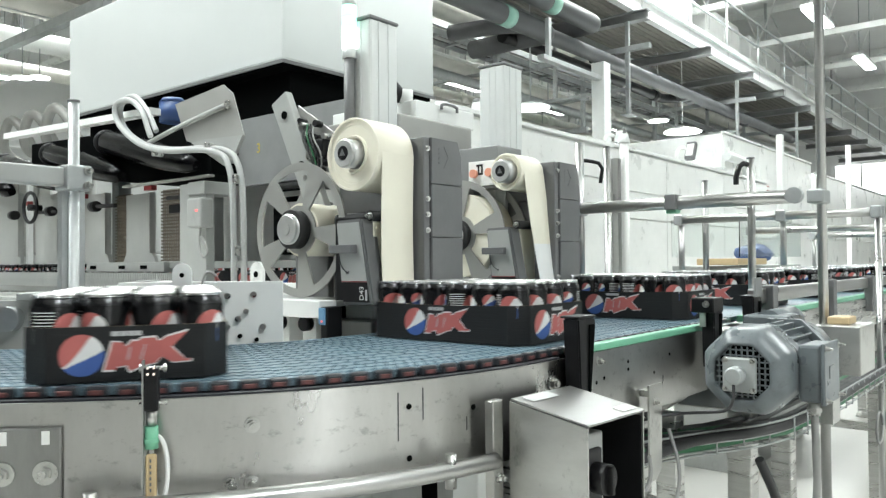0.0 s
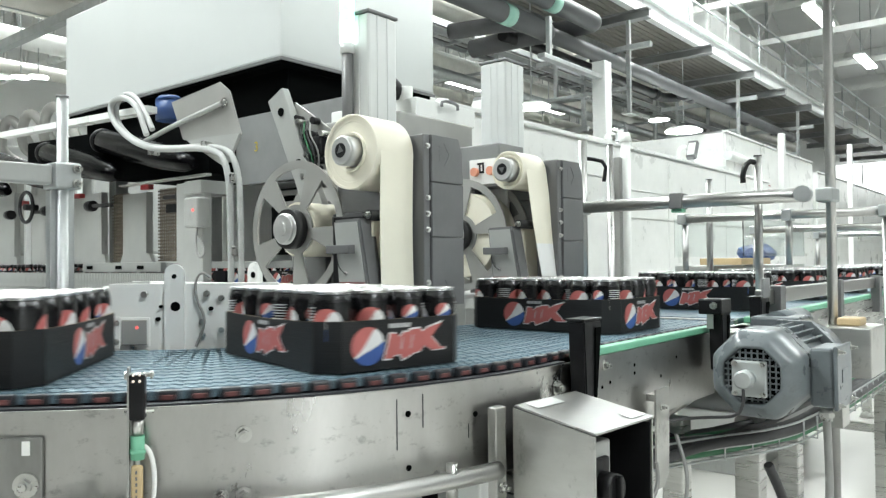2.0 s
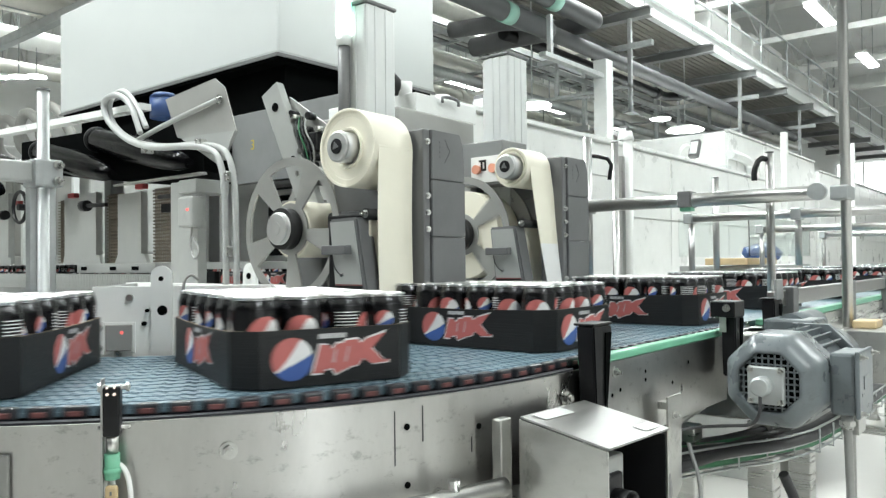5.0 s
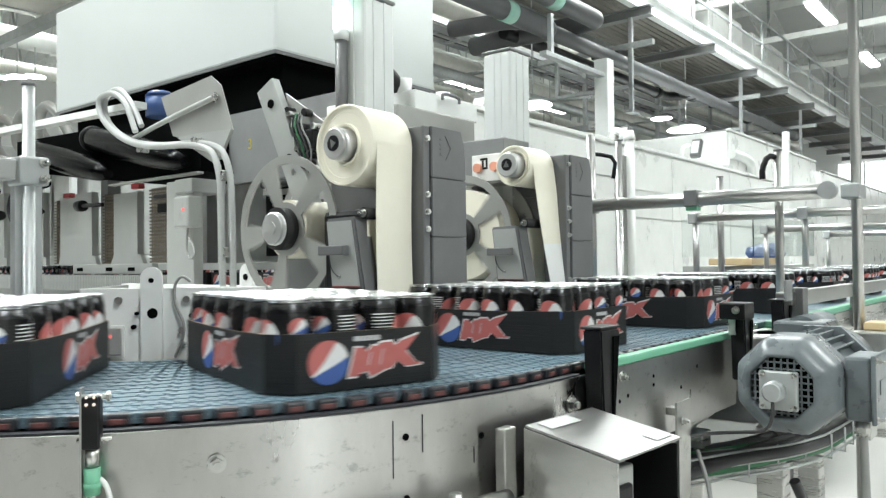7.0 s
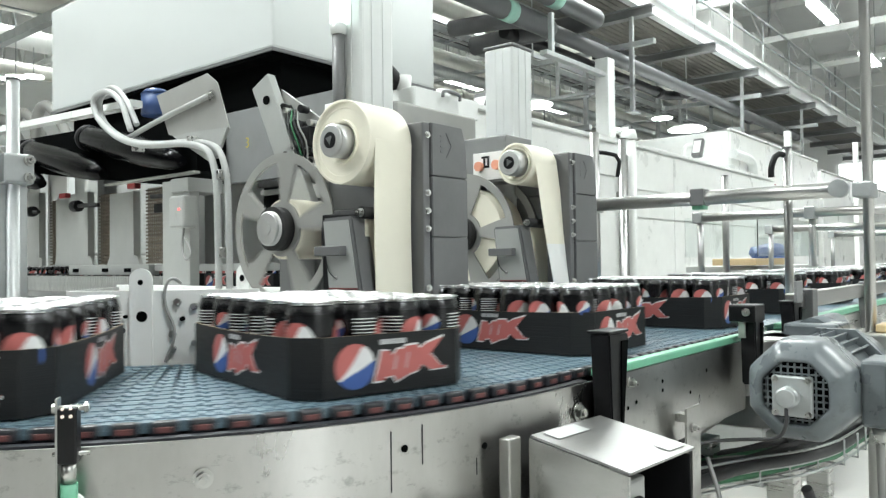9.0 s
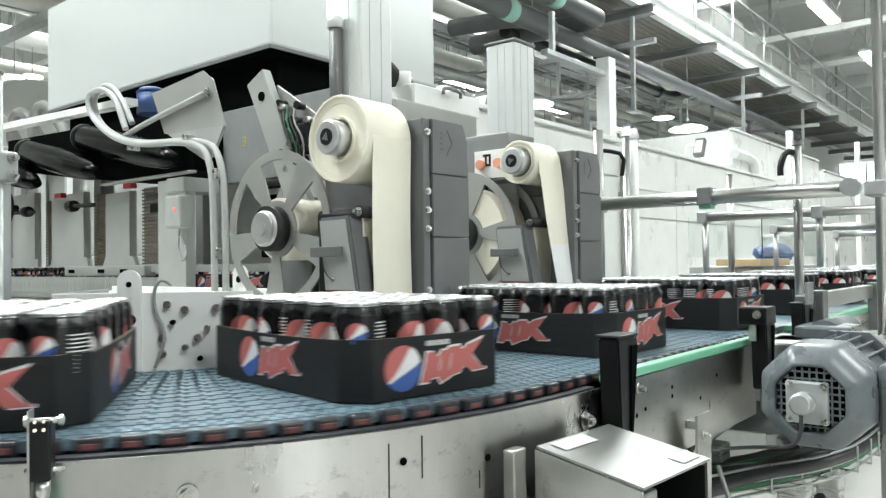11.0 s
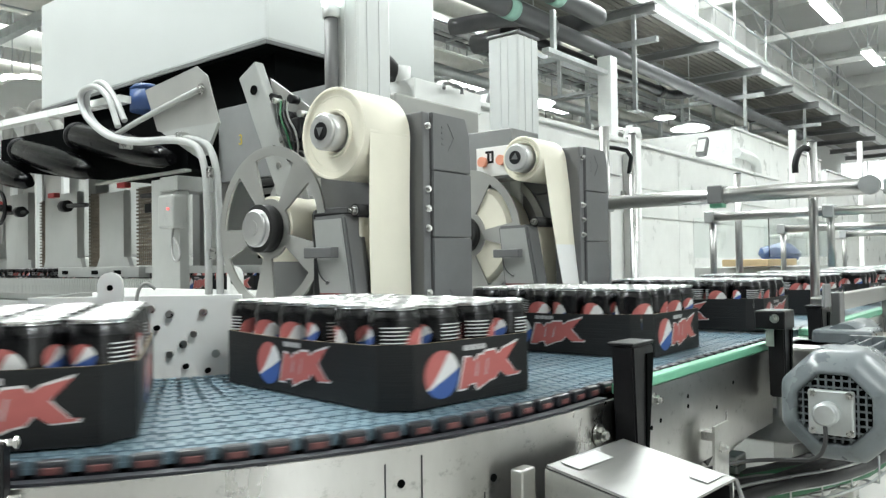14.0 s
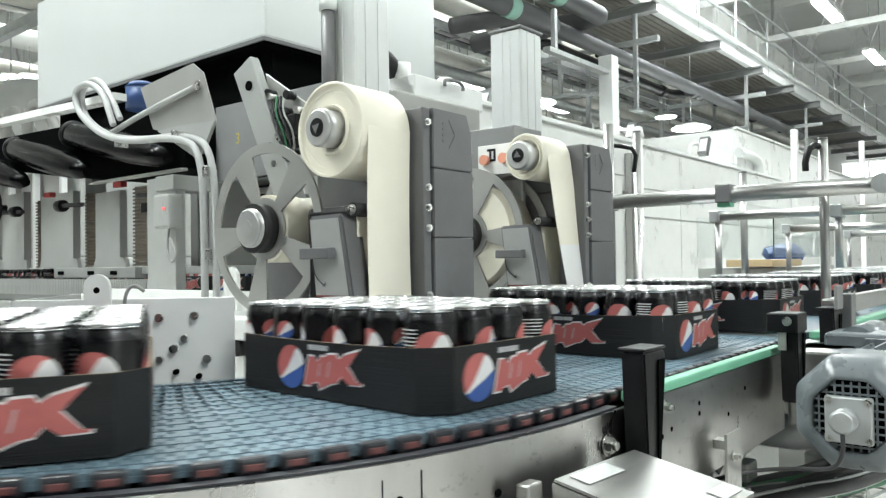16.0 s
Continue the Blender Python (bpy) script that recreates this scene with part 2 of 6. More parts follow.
def sweep(bm, pts, r, seg=8, mi=0, rounds=3):
    """A bent tube through the points, its corners cut round."""
    pts = [Vector(p) for p in pts]
    for _ in range(rounds):
        q = [pts[0]]
        for p0, p1 in zip(pts, pts[1:]):
            q += [p0.lerp(p1, 0.25), p0.lerp(p1, 0.75)]
        pts = q + [pts[-1]]
    rings = []
    up = None
    for i, p in enumerate(pts):
        d = (pts[min(i + 1, len(pts) - 1)] - pts[max(i - 1, 0)]).normalized()
        if up is None:
            up = Vector((0, 0, 1)) if abs(d.z) < 0.9 else Vector((1, 0, 0))
        sx = d.cross(up).normalized()
        up = sx.cross(d).normalized()
        rings.append([bm.verts.new(p + (sx * math.cos(k * 2 * math.pi / seg) + up * math.sin(k * 2 * math.pi / seg)) * r) for k in range(seg)])
    for r0, r1 in zip(rings, rings[1:]):
        for k in range(seg):
            f = bm.faces.new((r0[k], r0[(k + 1) % seg], r1[(k + 1) % seg], r1[k]))
            f.smooth, f.material_index = True, mi
    bm.faces.new(rings[0]).material_index = mi
    bm.faces.new(rings[-1]).material_index = mi
    return bm


def sw(pts, r, seg=8, rounds=3):
    return sweep(bmesh.new(), pts, r, seg, 0, rounds)


def prism(bm, poly, depth, m, mi=0):
    """A flat outline (x, y) thickened by depth along z, then placed by m."""
    lo = [bm.verts.new(m @ Vector((x, y, 0))) for x, y in poly]
    hi = [bm.verts.new(m @ Vector((x, y, depth))) for x, y in poly]
    fs = [bm.faces.new(lo), bm.faces.new(hi)]
    for i in range(len(poly)):
        j = (i + 1) % len(poly)
        fs.append(bm.faces.new((lo[i], lo[j], hi[j], hi[i])))
    for f in fs:
        f.material_index = mi
    return bm


def pr(poly, depth, m):
    return prism(bmesh.new(), poly, depth, m)


def lathe(bm, prof, seg, m=None, mi=None):
    """Turn a profile of (radius, z) round z."""
    m = m or Matrix()
    rings = [[bm.verts.new(m @ Vector((r * math.cos(2 * math.pi * k / seg), r * math.sin(2 * math.pi * k / seg), z))) for k in range(seg)] for r, z in prof]
    for i, (r0, r1) in enumerate(zip(rings, rings[1:])):
        for k in range(seg):
            f = bm.faces.new((r0[k], r0[(k + 1) % seg], r1[(k + 1) % seg], r1[k]))
            f.smooth = True
            f.material_index = mi[i] if mi else 0
    for ring in (rings[0], rings[-1]):
        f = bm.faces.new(ring)
        f.material_index = (mi[0] if ring is rings[0] else mi[-1]) if mi else 0
    return bm


def la(prof, seg, m=None):
    return lathe(bmesh.new(), prof, seg, m)


# axes: X_AX turns a flat outline into the plane whose normal is x, and so on
FACE_X = Matrix(((0, 0, 1, 0), (1, 0, 0, 0), (0, 1, 0, 0), (0, 0, 0, 1)))
FACE_Y = Matrix(((1, 0, 0, 0), (0, 0, -1, 0), (0, 1, 0, 0), (0, 0, 0, 1)))

BELT_Z = 1.0
TURN_C = (0.0, 0.65)
SPEED = 0.61
SPIN = 0.68
SWING = math.radians(45)



# ---- hall ----
solo("floor", bx(-14, 34, -12, 26, -0.1, 0.0), FLOOR, "pale grey glossy epoxy factory floor", "floor", kind="structure")
solo("ceiling", bx(-14, 34, -12, 26, 8.6, 8.8), WALL, "white ceiling sheeting of the hall", "ceiling", kind="structure")
solo("wall_north", bx(-14, 34, 26, 26.2, 0, 8.6), WALL, "white panelled hall wall", "wall", kind="structure")
# south and west walls are out of view, toned down to darken reflections
solo("wall_south", bx(-14, 34, -12.2, -12, 0, 8.6), WALL_G, "unseen hall wall, grey to dim what the steel reflects", "wall", kind="structure")
solo("wall_east", bx(34, 34.2, -12, 26, 0, 8.6), WALL, "white panelled hall wall", "wall", kind="structure")
solo("wall_west", bx(-14.2, -14, -12, 26, 0, 8.6), WALL_D, "unseen hall wall, darkened to dim what the steel reflects", "wall", kind="structure")


# ---- the turning belt: cross bars that run round the bend and back below ----
def track(d):
    """Pose of the belt at d metres along its outer edge; the straight start, the bend, the straight end."""
    arc = SWING / SPIN * SPEED
    if d < 0:
        a, fwd = -SWING, d
    elif d < arc:
        a, fwd = d / arc * SWING - SWING, 0.0
    else:
        a, fwd = 0.0, d - arc
    m = pose(TURN_C[0], TURN_C[1], BELT_Z, 0, 0, math.degrees(a)) @ pose(fwd, -TURN_C[1], 0)
    return m


ARC = SWING / SPIN * SPEED
TOP0, TOP1 = -1.25, ARC + 0.86
DROP = 0.055
WRAP = math.pi * DROP
LOOP = 2 * (TOP1 - TOP0) + 2 * WRAP


def loop_pose(d):
    d = d % LOOP
    top = TOP1 - TOP0
    if d < top:
        return track(TOP0 + d)
    if d < top + WRAP:
        a = (d - top) / WRAP * 180
        return track(TOP1) @ pose(0, 0, -DROP, 0, a, 0) @ pose(0, 0, DROP)
    if d < 2 * top + WRAP:
        return track(TOP1 - (d - top - WRAP)) @ pose(0, 0, -2 * DROP, 0, 180, 0)
    a = (d - 2 * top - WRAP) / WRAP * 180
    return track(TOP0) @ pose(0, 0, -DROP, 0, 180 + a, 0) @ pose(0, 0, DROP)


def belt_bar_meshes():
    bm = bmesh.new()
    # staggered blocks on a thin carrier, like bricks
    box(bm, -0.0110, 0.0240, -0.236, 0.236, -0.0125, -0.0075)
    n = 30
    w = 0.472 / n
    for i in range(n):
        y = -0.236 + i * w
        for x in ((-0.0085, 0.0098) if i % 2 else (0.0008, 0.0191)):
            box(bm, x - 0.0068, x + 0.0068, y + 0.0008, y + w - 0.0008, -0.0080, -0.0010 if i % 2 else -0.0016)
    bar = finish(bm, "belt_bar", BELT)
    bm = bmesh.new()
    box(bm, -0.0125, 0.0145, -0.250, -0.237, -0.0145, 0.001, 0.003)
    link = finish(bm, "edge_link", LINK)
    ins = finish(bx(-0.0065, 0.0085, -0.2516, -0.2495, -0.0105, -0.0042, 0.001), "insert", LINK_RED)
    return bar, link, ins


conveyor_belt = thing("conveyor_belt", "grey-blue modular plastic belt running round the bend", "conveyor belt")
BARS = []
bar_me, link_me, ins_me = belt_bar_meshes()
PITCH = 0.0372
COUNT = int(LOOP / PITCH)
for i in range(COUNT):
    b = part("belt_bar", bar_me, None, conveyor_belt)
    k = part("edge_link", link_me, None, b)
    part("insert", ins_me, None, k)
    BARS.append((b, i * LOOP / COUNT))


# ---- packs: trays of cans ----
def globe(bm, fx, R, cols, mis):
    """A disc of three colours, split by two waves; fx places (x, y)."""
    def wave(x, k):
        u = x / R
        red = -0.60 + 1.55 * (max(0.0, u + 1) / 1.45) ** 1.5
        blu = -0.66 + 0.40 * (u + 1) + 0.10 * u * u * u
        return (red if k else blu) * R * 1.05
    prev = None
    for i in range(cols + 1):
        x = R * math.sin(-math.pi / 2 + math.pi * i / cols) * 0.998
        h = math.sqrt(max(0.0, R * R - x * x))
        b1 = max(-h, min(h, wave(x, 0)))
        b2 = max(b1, min(h, wave(x, 1)))
        col = [bm.verts.new(fx(x, y)) for y in (-h, b1, b2, h)]
        if prev:
            for j in range(3):
                f = bm.faces.new((prev[j], col[j], col[j + 1], prev[j + 1]))
                f.material_index = mis[j]
        prev = col


def flat(bm, fx, poly, mi):
    bm.faces.new([bm.verts.new(fx(x, y)) for x, y in poly]).material_index = mi


def bend(r, a0):
    return lambda x, y: Vector((r * math.cos(a0 + x / r), r * math.sin(a0 + x / r), y))


def can_meshes():
    bm = bmesh.new()
    prof = [(0.024, 0.0), (0.0265, 0.0025), (0.0320, 0.010), (0.0325, 0.013), (0.0325, 0.0955), (0.0322, 0.0985), (0.0312, 0.1025), (0.0294, 0.1075), (0.0286, 0.1100), (0.0286, 0.1115)]
    lathe(bm, [(r * 0.985, z) for r, z in prof], 20, None, [1, 1, 0, 0, 0, 2, 2, 2, 1])
    for a0, R, zc in ((0.0, 0.0235, 0.066), (2.3, 0.0235, 0.066), (3.85, 0.013, 0.078)):
        globe(bm, lambda x, y, a0=a0, zc=zc: bend(0.0324, a0)(x, y + zc), R, 10, (4, 5, 3))
    for k in range(10):
        for j in range(4):
            x0, x1 = -0.016 + j * 0.008, -0.008 + j * 0.008
            y = 0.050 + k * 0.0044
            f = bend(0.0324, 5.15)
            flat(bm, f, ((x0, y), (x1, y), (x1, y + 0.0013), (x0, y + 0.0013)), 5)
    body = finish(bm, "can", [CAN_BLACK, ALU, CAN_SHOULDER, INK_RED, INK_BLUE, INK_WHITE])
    bm = bmesh.new()
    lathe(bm, [(0.0286, 0.1112), (0.0296, 0.1125), (0.0296, 0.1142), (0.0286, 0.1150), (0.0276, 0.1142), (0.0268, 0.1095), (0.025, 0.1088), (0.010, 0.1098)], 20)
    box(bm, -0.004, 0.016, -0.006, 0.006, 0.1093, 0.1106)
    lid = finish(bm, "lid", ALU)
    return body, lid


CAN_SHOULDER = mat("black_lacquered_shoulder", (0.10, 0.10, 0.105), 0.16, 1.0, 0.25, 30)
TA, TB, TC, TH = 0.1325, 0.201, 0.031, 0.076


def octagon(a, b, c):
    return [(-a + c, -b), (a - c, -b), (a, -b + c), (a, b - c), (a - c, b), (-a + c, b), (-a, b - c), (-a, -b + c)]


def tray_mesh():
    bm = bmesh.new()
    o, i = octagon(TA, TB, TC), octagon(TA - 0.003, TB - 0.003, TC - 0.0012)
    n = 6
    def ring(poly, z, dip=0.0):
        pts = []
        for k in range(8):
            (x0, y0), (x1, y1) = poly[k], poly[(k + 1) % 8]
            for j in range(n):
                u = j / n
                d = dip * math.sin(math.pi * u) if k in (2, 6) else 0.0
                pts.append(bm.verts.new((x0 + (x1 - x0) * u, y0 + (y1 - y0) * u, z - d)))
        return pts
    r0, r1, r2, r3 = ring(o, 0.0008), ring(o, TH, 0.003), ring(i, TH, 0.003), ring(i, 0.004)
    m = len(r0)
    for a_, b_, mi in ((r0, r1, 0), (r1, r2, 1), (r2, r3, 0)):
        for k in range(m):
            bm.faces.new((a_[k], a_[(k + 1) % m], b_[(k + 1) % m], b_[k])).material_index = mi
    bm.faces.new(r0).material_index = 1
    bm.faces.new(r3).material_index = 1
    return finish(bm, "tray", [CARD, KRAFT])


SHAPE = [(0.0, 0.0), (0.011, 0.041), (0.023, 0.040), (0.028, 0.034), (0.036, 0.042), (0.043, 0.041), (0.047, 0.045), (0.066, 0.046), (0.070, 0.040), (0.079, 0.046),
         (0.108, 0.054), (0.087, 0.031), (0.105, 0.012), (0.112, 0.013), (0.111, 0.009), (0.087, 0.008), (0.074, 0.017), (0.066, 0.008), (0.055, 0.006), (0.033, -0.003), (0.028, 0.006), (0.017, 0.004), (0.015, 0.000)]


def mark_mesh(m):
    """Printed mark of one face: a tricoloured disc, a small pale bar and a jagged red shape with a pale rim; m places it, z outwards."""
    bm = bmesh.new()
    globe(bm, lambda x, y: m @ Vector((x - 0.058, y + 0.0375, 0.0006)), 0.0285, 20, (2, 1, 0))
    def grow(p, g):
        cx, cy_ = 0.056, 0.022
        return [(cx + (x - cx) * (1 + g / 0.055), cy_ + (y - cy_) * (1 + g / 0.022)) for x, y in p]
    for pts, mi, z in ((grow(SHAPE, 0.0026), 1, 0.0004), (SHAPE, 0, 0.0009)):
        flat(bm, lambda x, y, z=z: m @ Vector((x - 0.030, y * 0.92 + 0.0165, z)), pts, mi)
    for poly in (((0.0285, 0.014), (0.0310, 0.014), (0.0345, 0.033), (0.0325, 0.033)), ((0.0460, 0.014), (0.0482, 0.014), (0.0530, 0.036), (0.0512, 0.036))):
        flat(bm, lambda x, y: m @ Vector((x - 0.030, y * 0.92 + 0.0165, 0.0012)), poly, 3)
    for x0, x1 in ((-0.021, -0.011), (-0.010, -0.001), (0.0, 0.009), (0.010, 0.018)):
        flat(bm, lambda x, y: m @ Vector((x, y, 0.0006)), ((x0, 0.0622), (x1, 0.0622), (x1, 0.0688), (x0, 0.0688)), 3)
    return finish(bm, "printed_mark", [INK_RED, INK_WHITE, INK_BLUE, INK_GREY])


PACK = 0.95


def sized(me):
    me.transform(Matrix.Scale(PACK, 4))
    return me


def can_pack():
    root = thing("can_pack", "black cardboard tray packed with twenty-four black drink cans", "drink cans", "packs on the conveyor")
    tray = part("tray", sized(tray_mesh()), None, root, "black corrugated tray with cut corners and red, white and blue print")
    # near end, leading side, far end, trailing side; the side prints stand off centre
    faces = [pose(0, -TB, 0, 90, 0, 0), pose(TA, 0.03, 0, 90, 0, 90), pose(0, TB, 0, 90, 0, 180), pose(-TA, 0.002, 0, 90, 0, -90)]
    for f in faces:
        part("printed_mark", sized(mark_mesh(f)), None, tray)
    body, lid = (sized(me) for me in can_meshes())
    for ix in range(4):
        for iy in range(6):
            c = part("can", body, None, root, "", pose(PACK * (-0.0963 + ix * 0.0642), PACK * (-0.1605 + iy * 0.0642), 0.005, 0, 0, random.uniform(0, 360)))
            part("lid", lid, None, c)
    return root


def vary_cans(root):
    for c in root.children:
        if c.name.startswith("can"):
            x, y, z = c.location
            c.matrix_basis = pose(x, y, z, 0, 0, random.uniform(0, 360))


STARTS = [-9.55, -8.45, -7.25, -6.05, -4.95, -3.85, -2.70, -1.49, -0.045, 1.215, 2.365, 3.42, 4.385, 5.35, 6.29, 7.27, 8.22, 9.18, 10.10, 11.08, 12.03, 13.0, 13.95, 14.905, 15.88, 16.80]
THETA0 = 0.8215
PACKS = []
first_pack = can_pack()
for i, t0 in enumerate(STARTS):
    p = first_pack if i == 0 else copy_thing(first_pack, Matrix())
    if i:
        vary_cans(p)
    PACKS.append((p, t0))



# ---- conveyor frame of the bend ----
BEND_R = TURN_C[1]
FEED = pose(0, BEND_R, 0, 0, 0, -45) @ pose(0, -BEND_R, 0)
SIDE = FEED @ pose(0.035, 0.0156, 0)


def edge_line(off, x0, x1, step=1.5):
    """Plan points at a sideways offset from the belt's middle: feed, bend and exit."""
    pts = [(FEED @ Vector((x0, off, 0))).xy]
    r = BEND_R - off
    n = int(45 / step)
    for k in range(n + 1):
        a = math.radians(-45 + 45 * k / n)
        pts.append(Vector((r * math.sin(a), BEND_R - r * math.cos(a))))
    pts.append(Vector((x1, off)))
    return pts


def strip(bm, o0, o1, z0, z1, x0, x1):
    """A rail of rectangular section that follows the belt."""
    a, b = edge_line(o0, x0, x1), edge_line(o1, x0, x1)
    rows = [[bm.verts.new((p.x, p.y, z)) for p, z in ((pa, z0), (pb, z0), (pb, z1), (pa, z1))] for pa, pb in zip(a, b)]
    for r0, r1 in zip(rows, rows[1:]):
        for k in range(4):
            bm.faces.new((r0[k], r0[(k + 1) % 4], r1[(k + 1) % 4], r1[k])).smooth = True
        for k in range(4):
            # round along the bend, sharp at the edges
            bm.edges.get((r0[k], r1[k])).smooth = False
    for r in (rows[0], rows[-1]):
        f = bm.faces.new(r)
        for e in f.edges:
            e.smooth = False
    return bm


def hexbolt(a, d, r=0.011, washer=1.35):
    """A hexagon bolt with washer, its head pointing along d."""
    a, d = Vector(a), Vector(d).normalized()
    bm = bmesh.new()
    cyl(bm, a, a + d * 0.002, r * washer, 18)
    cyl(bm, a + d * 0.002, a + d * 0.0085, r * 0.92, 6, smooth=False)
    cyl(bm, a + d * 0.0085, a + d * 0.0130, r * 0.52, 12)
    return bm


def on_bend(deg, z, r=0.9230):
    a = math.radians(deg)
    return Vector((r * math.sin(a), BEND_R - r * math.cos(a), z)), Vector((math.sin(a), -math.cos(a), 0))


frame_ = thing("curved_conveyor", "stainless steel frame of the curved conveyor on steel legs", "conveyor")
part("side_plate", strip(bmesh.new(), -0.2722, -0.2680, 0.845, 0.9855, -1.3, 0.72), STEEL_WORN, frame_, "scratched brushed stainless side plate")
part("wear_strip", strip(bmesh.new(), -0.2675, -0.2545, 0.9750, 0.9880, -1.3, 0.05), LINK, frame_, "black plastic wear strip")
part("inner_plate", strip(bmesh.new(), 0.252, 0.256, 0.90, 0.995, -1.3, 0.80), STEEL_BOX, frame_)
part("slide_bed", strip(bmesh.new(), -0.266, 0.250, 0.966, 0.972, -1.3, 0.84), DARK, frame_, "dark slide bed under the belt")
part("guide_strip", bx(0.085, 0.72, -0.2735, -0.2545, 0.9860, 1.0010, 0.004), GREEN, frame_, "mint green plastic guide strip")
for deg, z, r in ((-31.77, 0.947, 0.0075), (-33.42, 0.874, 0.007), (-31.8, 0.874, 0.007), (0.9, 0.949, 0.010)):
    p, d = on_bend(deg, z)
    part("bolt", hexbolt(p, d, r), BOLT, frame_)
for deg, z in ((-18.29, 0.951), (-11.2, 0.937), (-7.96, 0.935), (-18.27, 0.879)):
    p, d = on_bend(deg, z, 0.9222)
    part("hole", cy(p - d * 0.001, p + d * 0.0008, 0.0042, 14), DARK, frame_)
for x, z, r in ((0.117, 0.958, 0.012), (0.178, 0.968, 0.007), (0.162, 0.872, 0.008)):
    part("bolt", hexbolt((x, -0.2725, z), (0, -1, 0), r), BOLT, frame_)
for x, z in ((0.20, 0.935), (0.30, 0.955), (0.30, 0.94), (0.42, 0.92), (0.135, 0.968), (0.17, 0.93), (0.50, 0.95)):
    part("hole", cy((x, -0.271, z), (x, -0.2728, z), 0.0035, 10), DARK, frame_)
# seam cover between bend and straight
part("seam_cover", bx(0.070, 0.150, -0.2760, -0.2725, 0.862, 0.980, 0.001), STEEL, frame_)
for deg, z0, z1 in ((-19.35, 0.905, 0.972), (-16.85, 0.930, 0.975), (-12.0, 0.905, 0.925)):
    p, d = on_bend(deg, (z0 + z1) / 2, 0.9224)
    m = Matrix.Translation(p) @ pose(0, 0, 0, 0, 0, deg)
    part("scratch", bx(-0.0007, 0.0007, -0.0004, 0.0004, -(z1 - z0) / 2, (z1 - z0) / 2, 0, m), LINK, frame_, "dark scuff line")
# round bar below the plate
pts = [on_bend(-45.7 + k * 3.2, 0.866 - 0.0003 * k, 0.958)[0] for k in range(12)]
part("round_bar", sw(pts, 0.0125, 12, 1), TUBE, frame_, "polished round steel bar")
for deg in (-15.5, -43):
    p, d = on_bend(deg, 0.862, 0.946)
    bm = cy(p - d * 0.03, p + d * 0.016, 0.007, 10)
    cyl(bm, p + d * 0.012 + Vector((0, 0, -0.024)), p + d * 0.012 + Vector((0, 0, 0.024)), 0.008, 10)
    part("bar_clamp", bm, BOLT, frame_)
# mounting plate at the feed
part("mounting_plate", bx(-0.30, -0.0095, -0.2785, -0.2730, 0.80, 0.957, 0.002, FEED), TOP_STEEL, frame_, "grey mounting plate with slots and bolts")
for x in (-0.076, -0.027, -0.175):
    part("bolt", hexbolt(FEED @ Vector((x, -0.279, 0.903)), FEED.to_3x3() @ Vector((0, -1, 0)), 0.0095, 1.5), BOLT, frame_)
    part("slot", bx(x - 0.0045, x + 0.0045, -0.2798, -0.2780, 0.937, 0.953, 0, FEED), PAPER_W, frame_)
    part("bolt", hexbolt(FEED @ Vector((x, -0.279, 0.855)), FEED.to_3x3() @ Vector((0, -1, 0)), 0.0095, 1.5), BOLT, frame_)
for x, y in ((0.62, -0.22), (0.62, 0.22), (-0.35, 0.02), (-0.12, 0.36), (-0.62, 0.28), (-0.40, 0.62)):
    bm = bx(x - 0.025, x + 0.025, y - 0.025, y + 0.025, 0.03, 0.80, 0.004)
    cyl(bm, (x, y, 0.0), (x, y, 0.03), 0.045, 16, 0.03)
    part("leg", bm, STEEL, frame_)
# straight conveyor that feeds the bend
feeder = thing("feed_conveyor", "long steel conveyor that feeds packs to the bend", "conveyor")
part("feed_belt", bx(-8.2, -1.33, -0.235, 0.235, 0.978, 0.9975, 0, FEED), BELT, feeder, "grey-blue plastic belt")
for y in (-0.272, 0.240):
    part("side_rail", bx(-8.2, -1.33, y, y + 0.032, 0.86, 0.985, 0.003, FEED), STEEL, feeder)
for x in (-7.6, -5.8, -4.0, -2.2):
    for y in (-0.24, 0.24):
        bm = bx(x - 0.03, x + 0.03, y - 0.03, y + 0.03, 0.0, 0.86, 0.004, FEED)
        part("leg", bm, STEEL, feeder)
# white floor post under the bend exit
bm = bx(0.20, 0.27, 0.02, 0.09, 0.02, 0.80, 0.004)
box(bm, 0.16, 0.31, -0.02, 0.13, 0.0, 0.02, 0.003)
part("support_post", bm, WHITE, frame_, "white painted support post")
# hanging bracket strip
part("bracket_strip", pr(((0.0, 0.0), (0.062, 0.0), (0.056, -0.170), (0.032, -0.190), (0.0, -0.190)), 0.004, pose(0.338, -0.294, 0.905) @ FACE_Y), STEEL_BOX, frame_)
part("bolt", hexbolt((0.362, -0.2985, 0.870), (0, -1, 0), 0.006), BOLT, frame_)
part("strip_spacer", bx(0.350, 0.375, -0.294, -0.272, 0.880, 0.893), STEEL_BOX, frame_)
# return roller and shaft seen under the exit
bm = cy((0.44, -0.255, 0.842), (0.44, 0.24, 0.842), 0.028, 20)
for k in range(9):
    cyl(bm, (0.44, -0.24 + k * 0.055, 0.842), (0.44, -0.228 + k * 0.055, 0.842), 0.034, 20)
part("return_roller", bm, RUBBER, frame_)
part("shaft", sw(((0.40, -0.24, 0.815), (0.50, -0.25, 0.835), (0.62, -0.25, 0.845)), 0.013, 10, 1), STEEL_BOX, frame_)


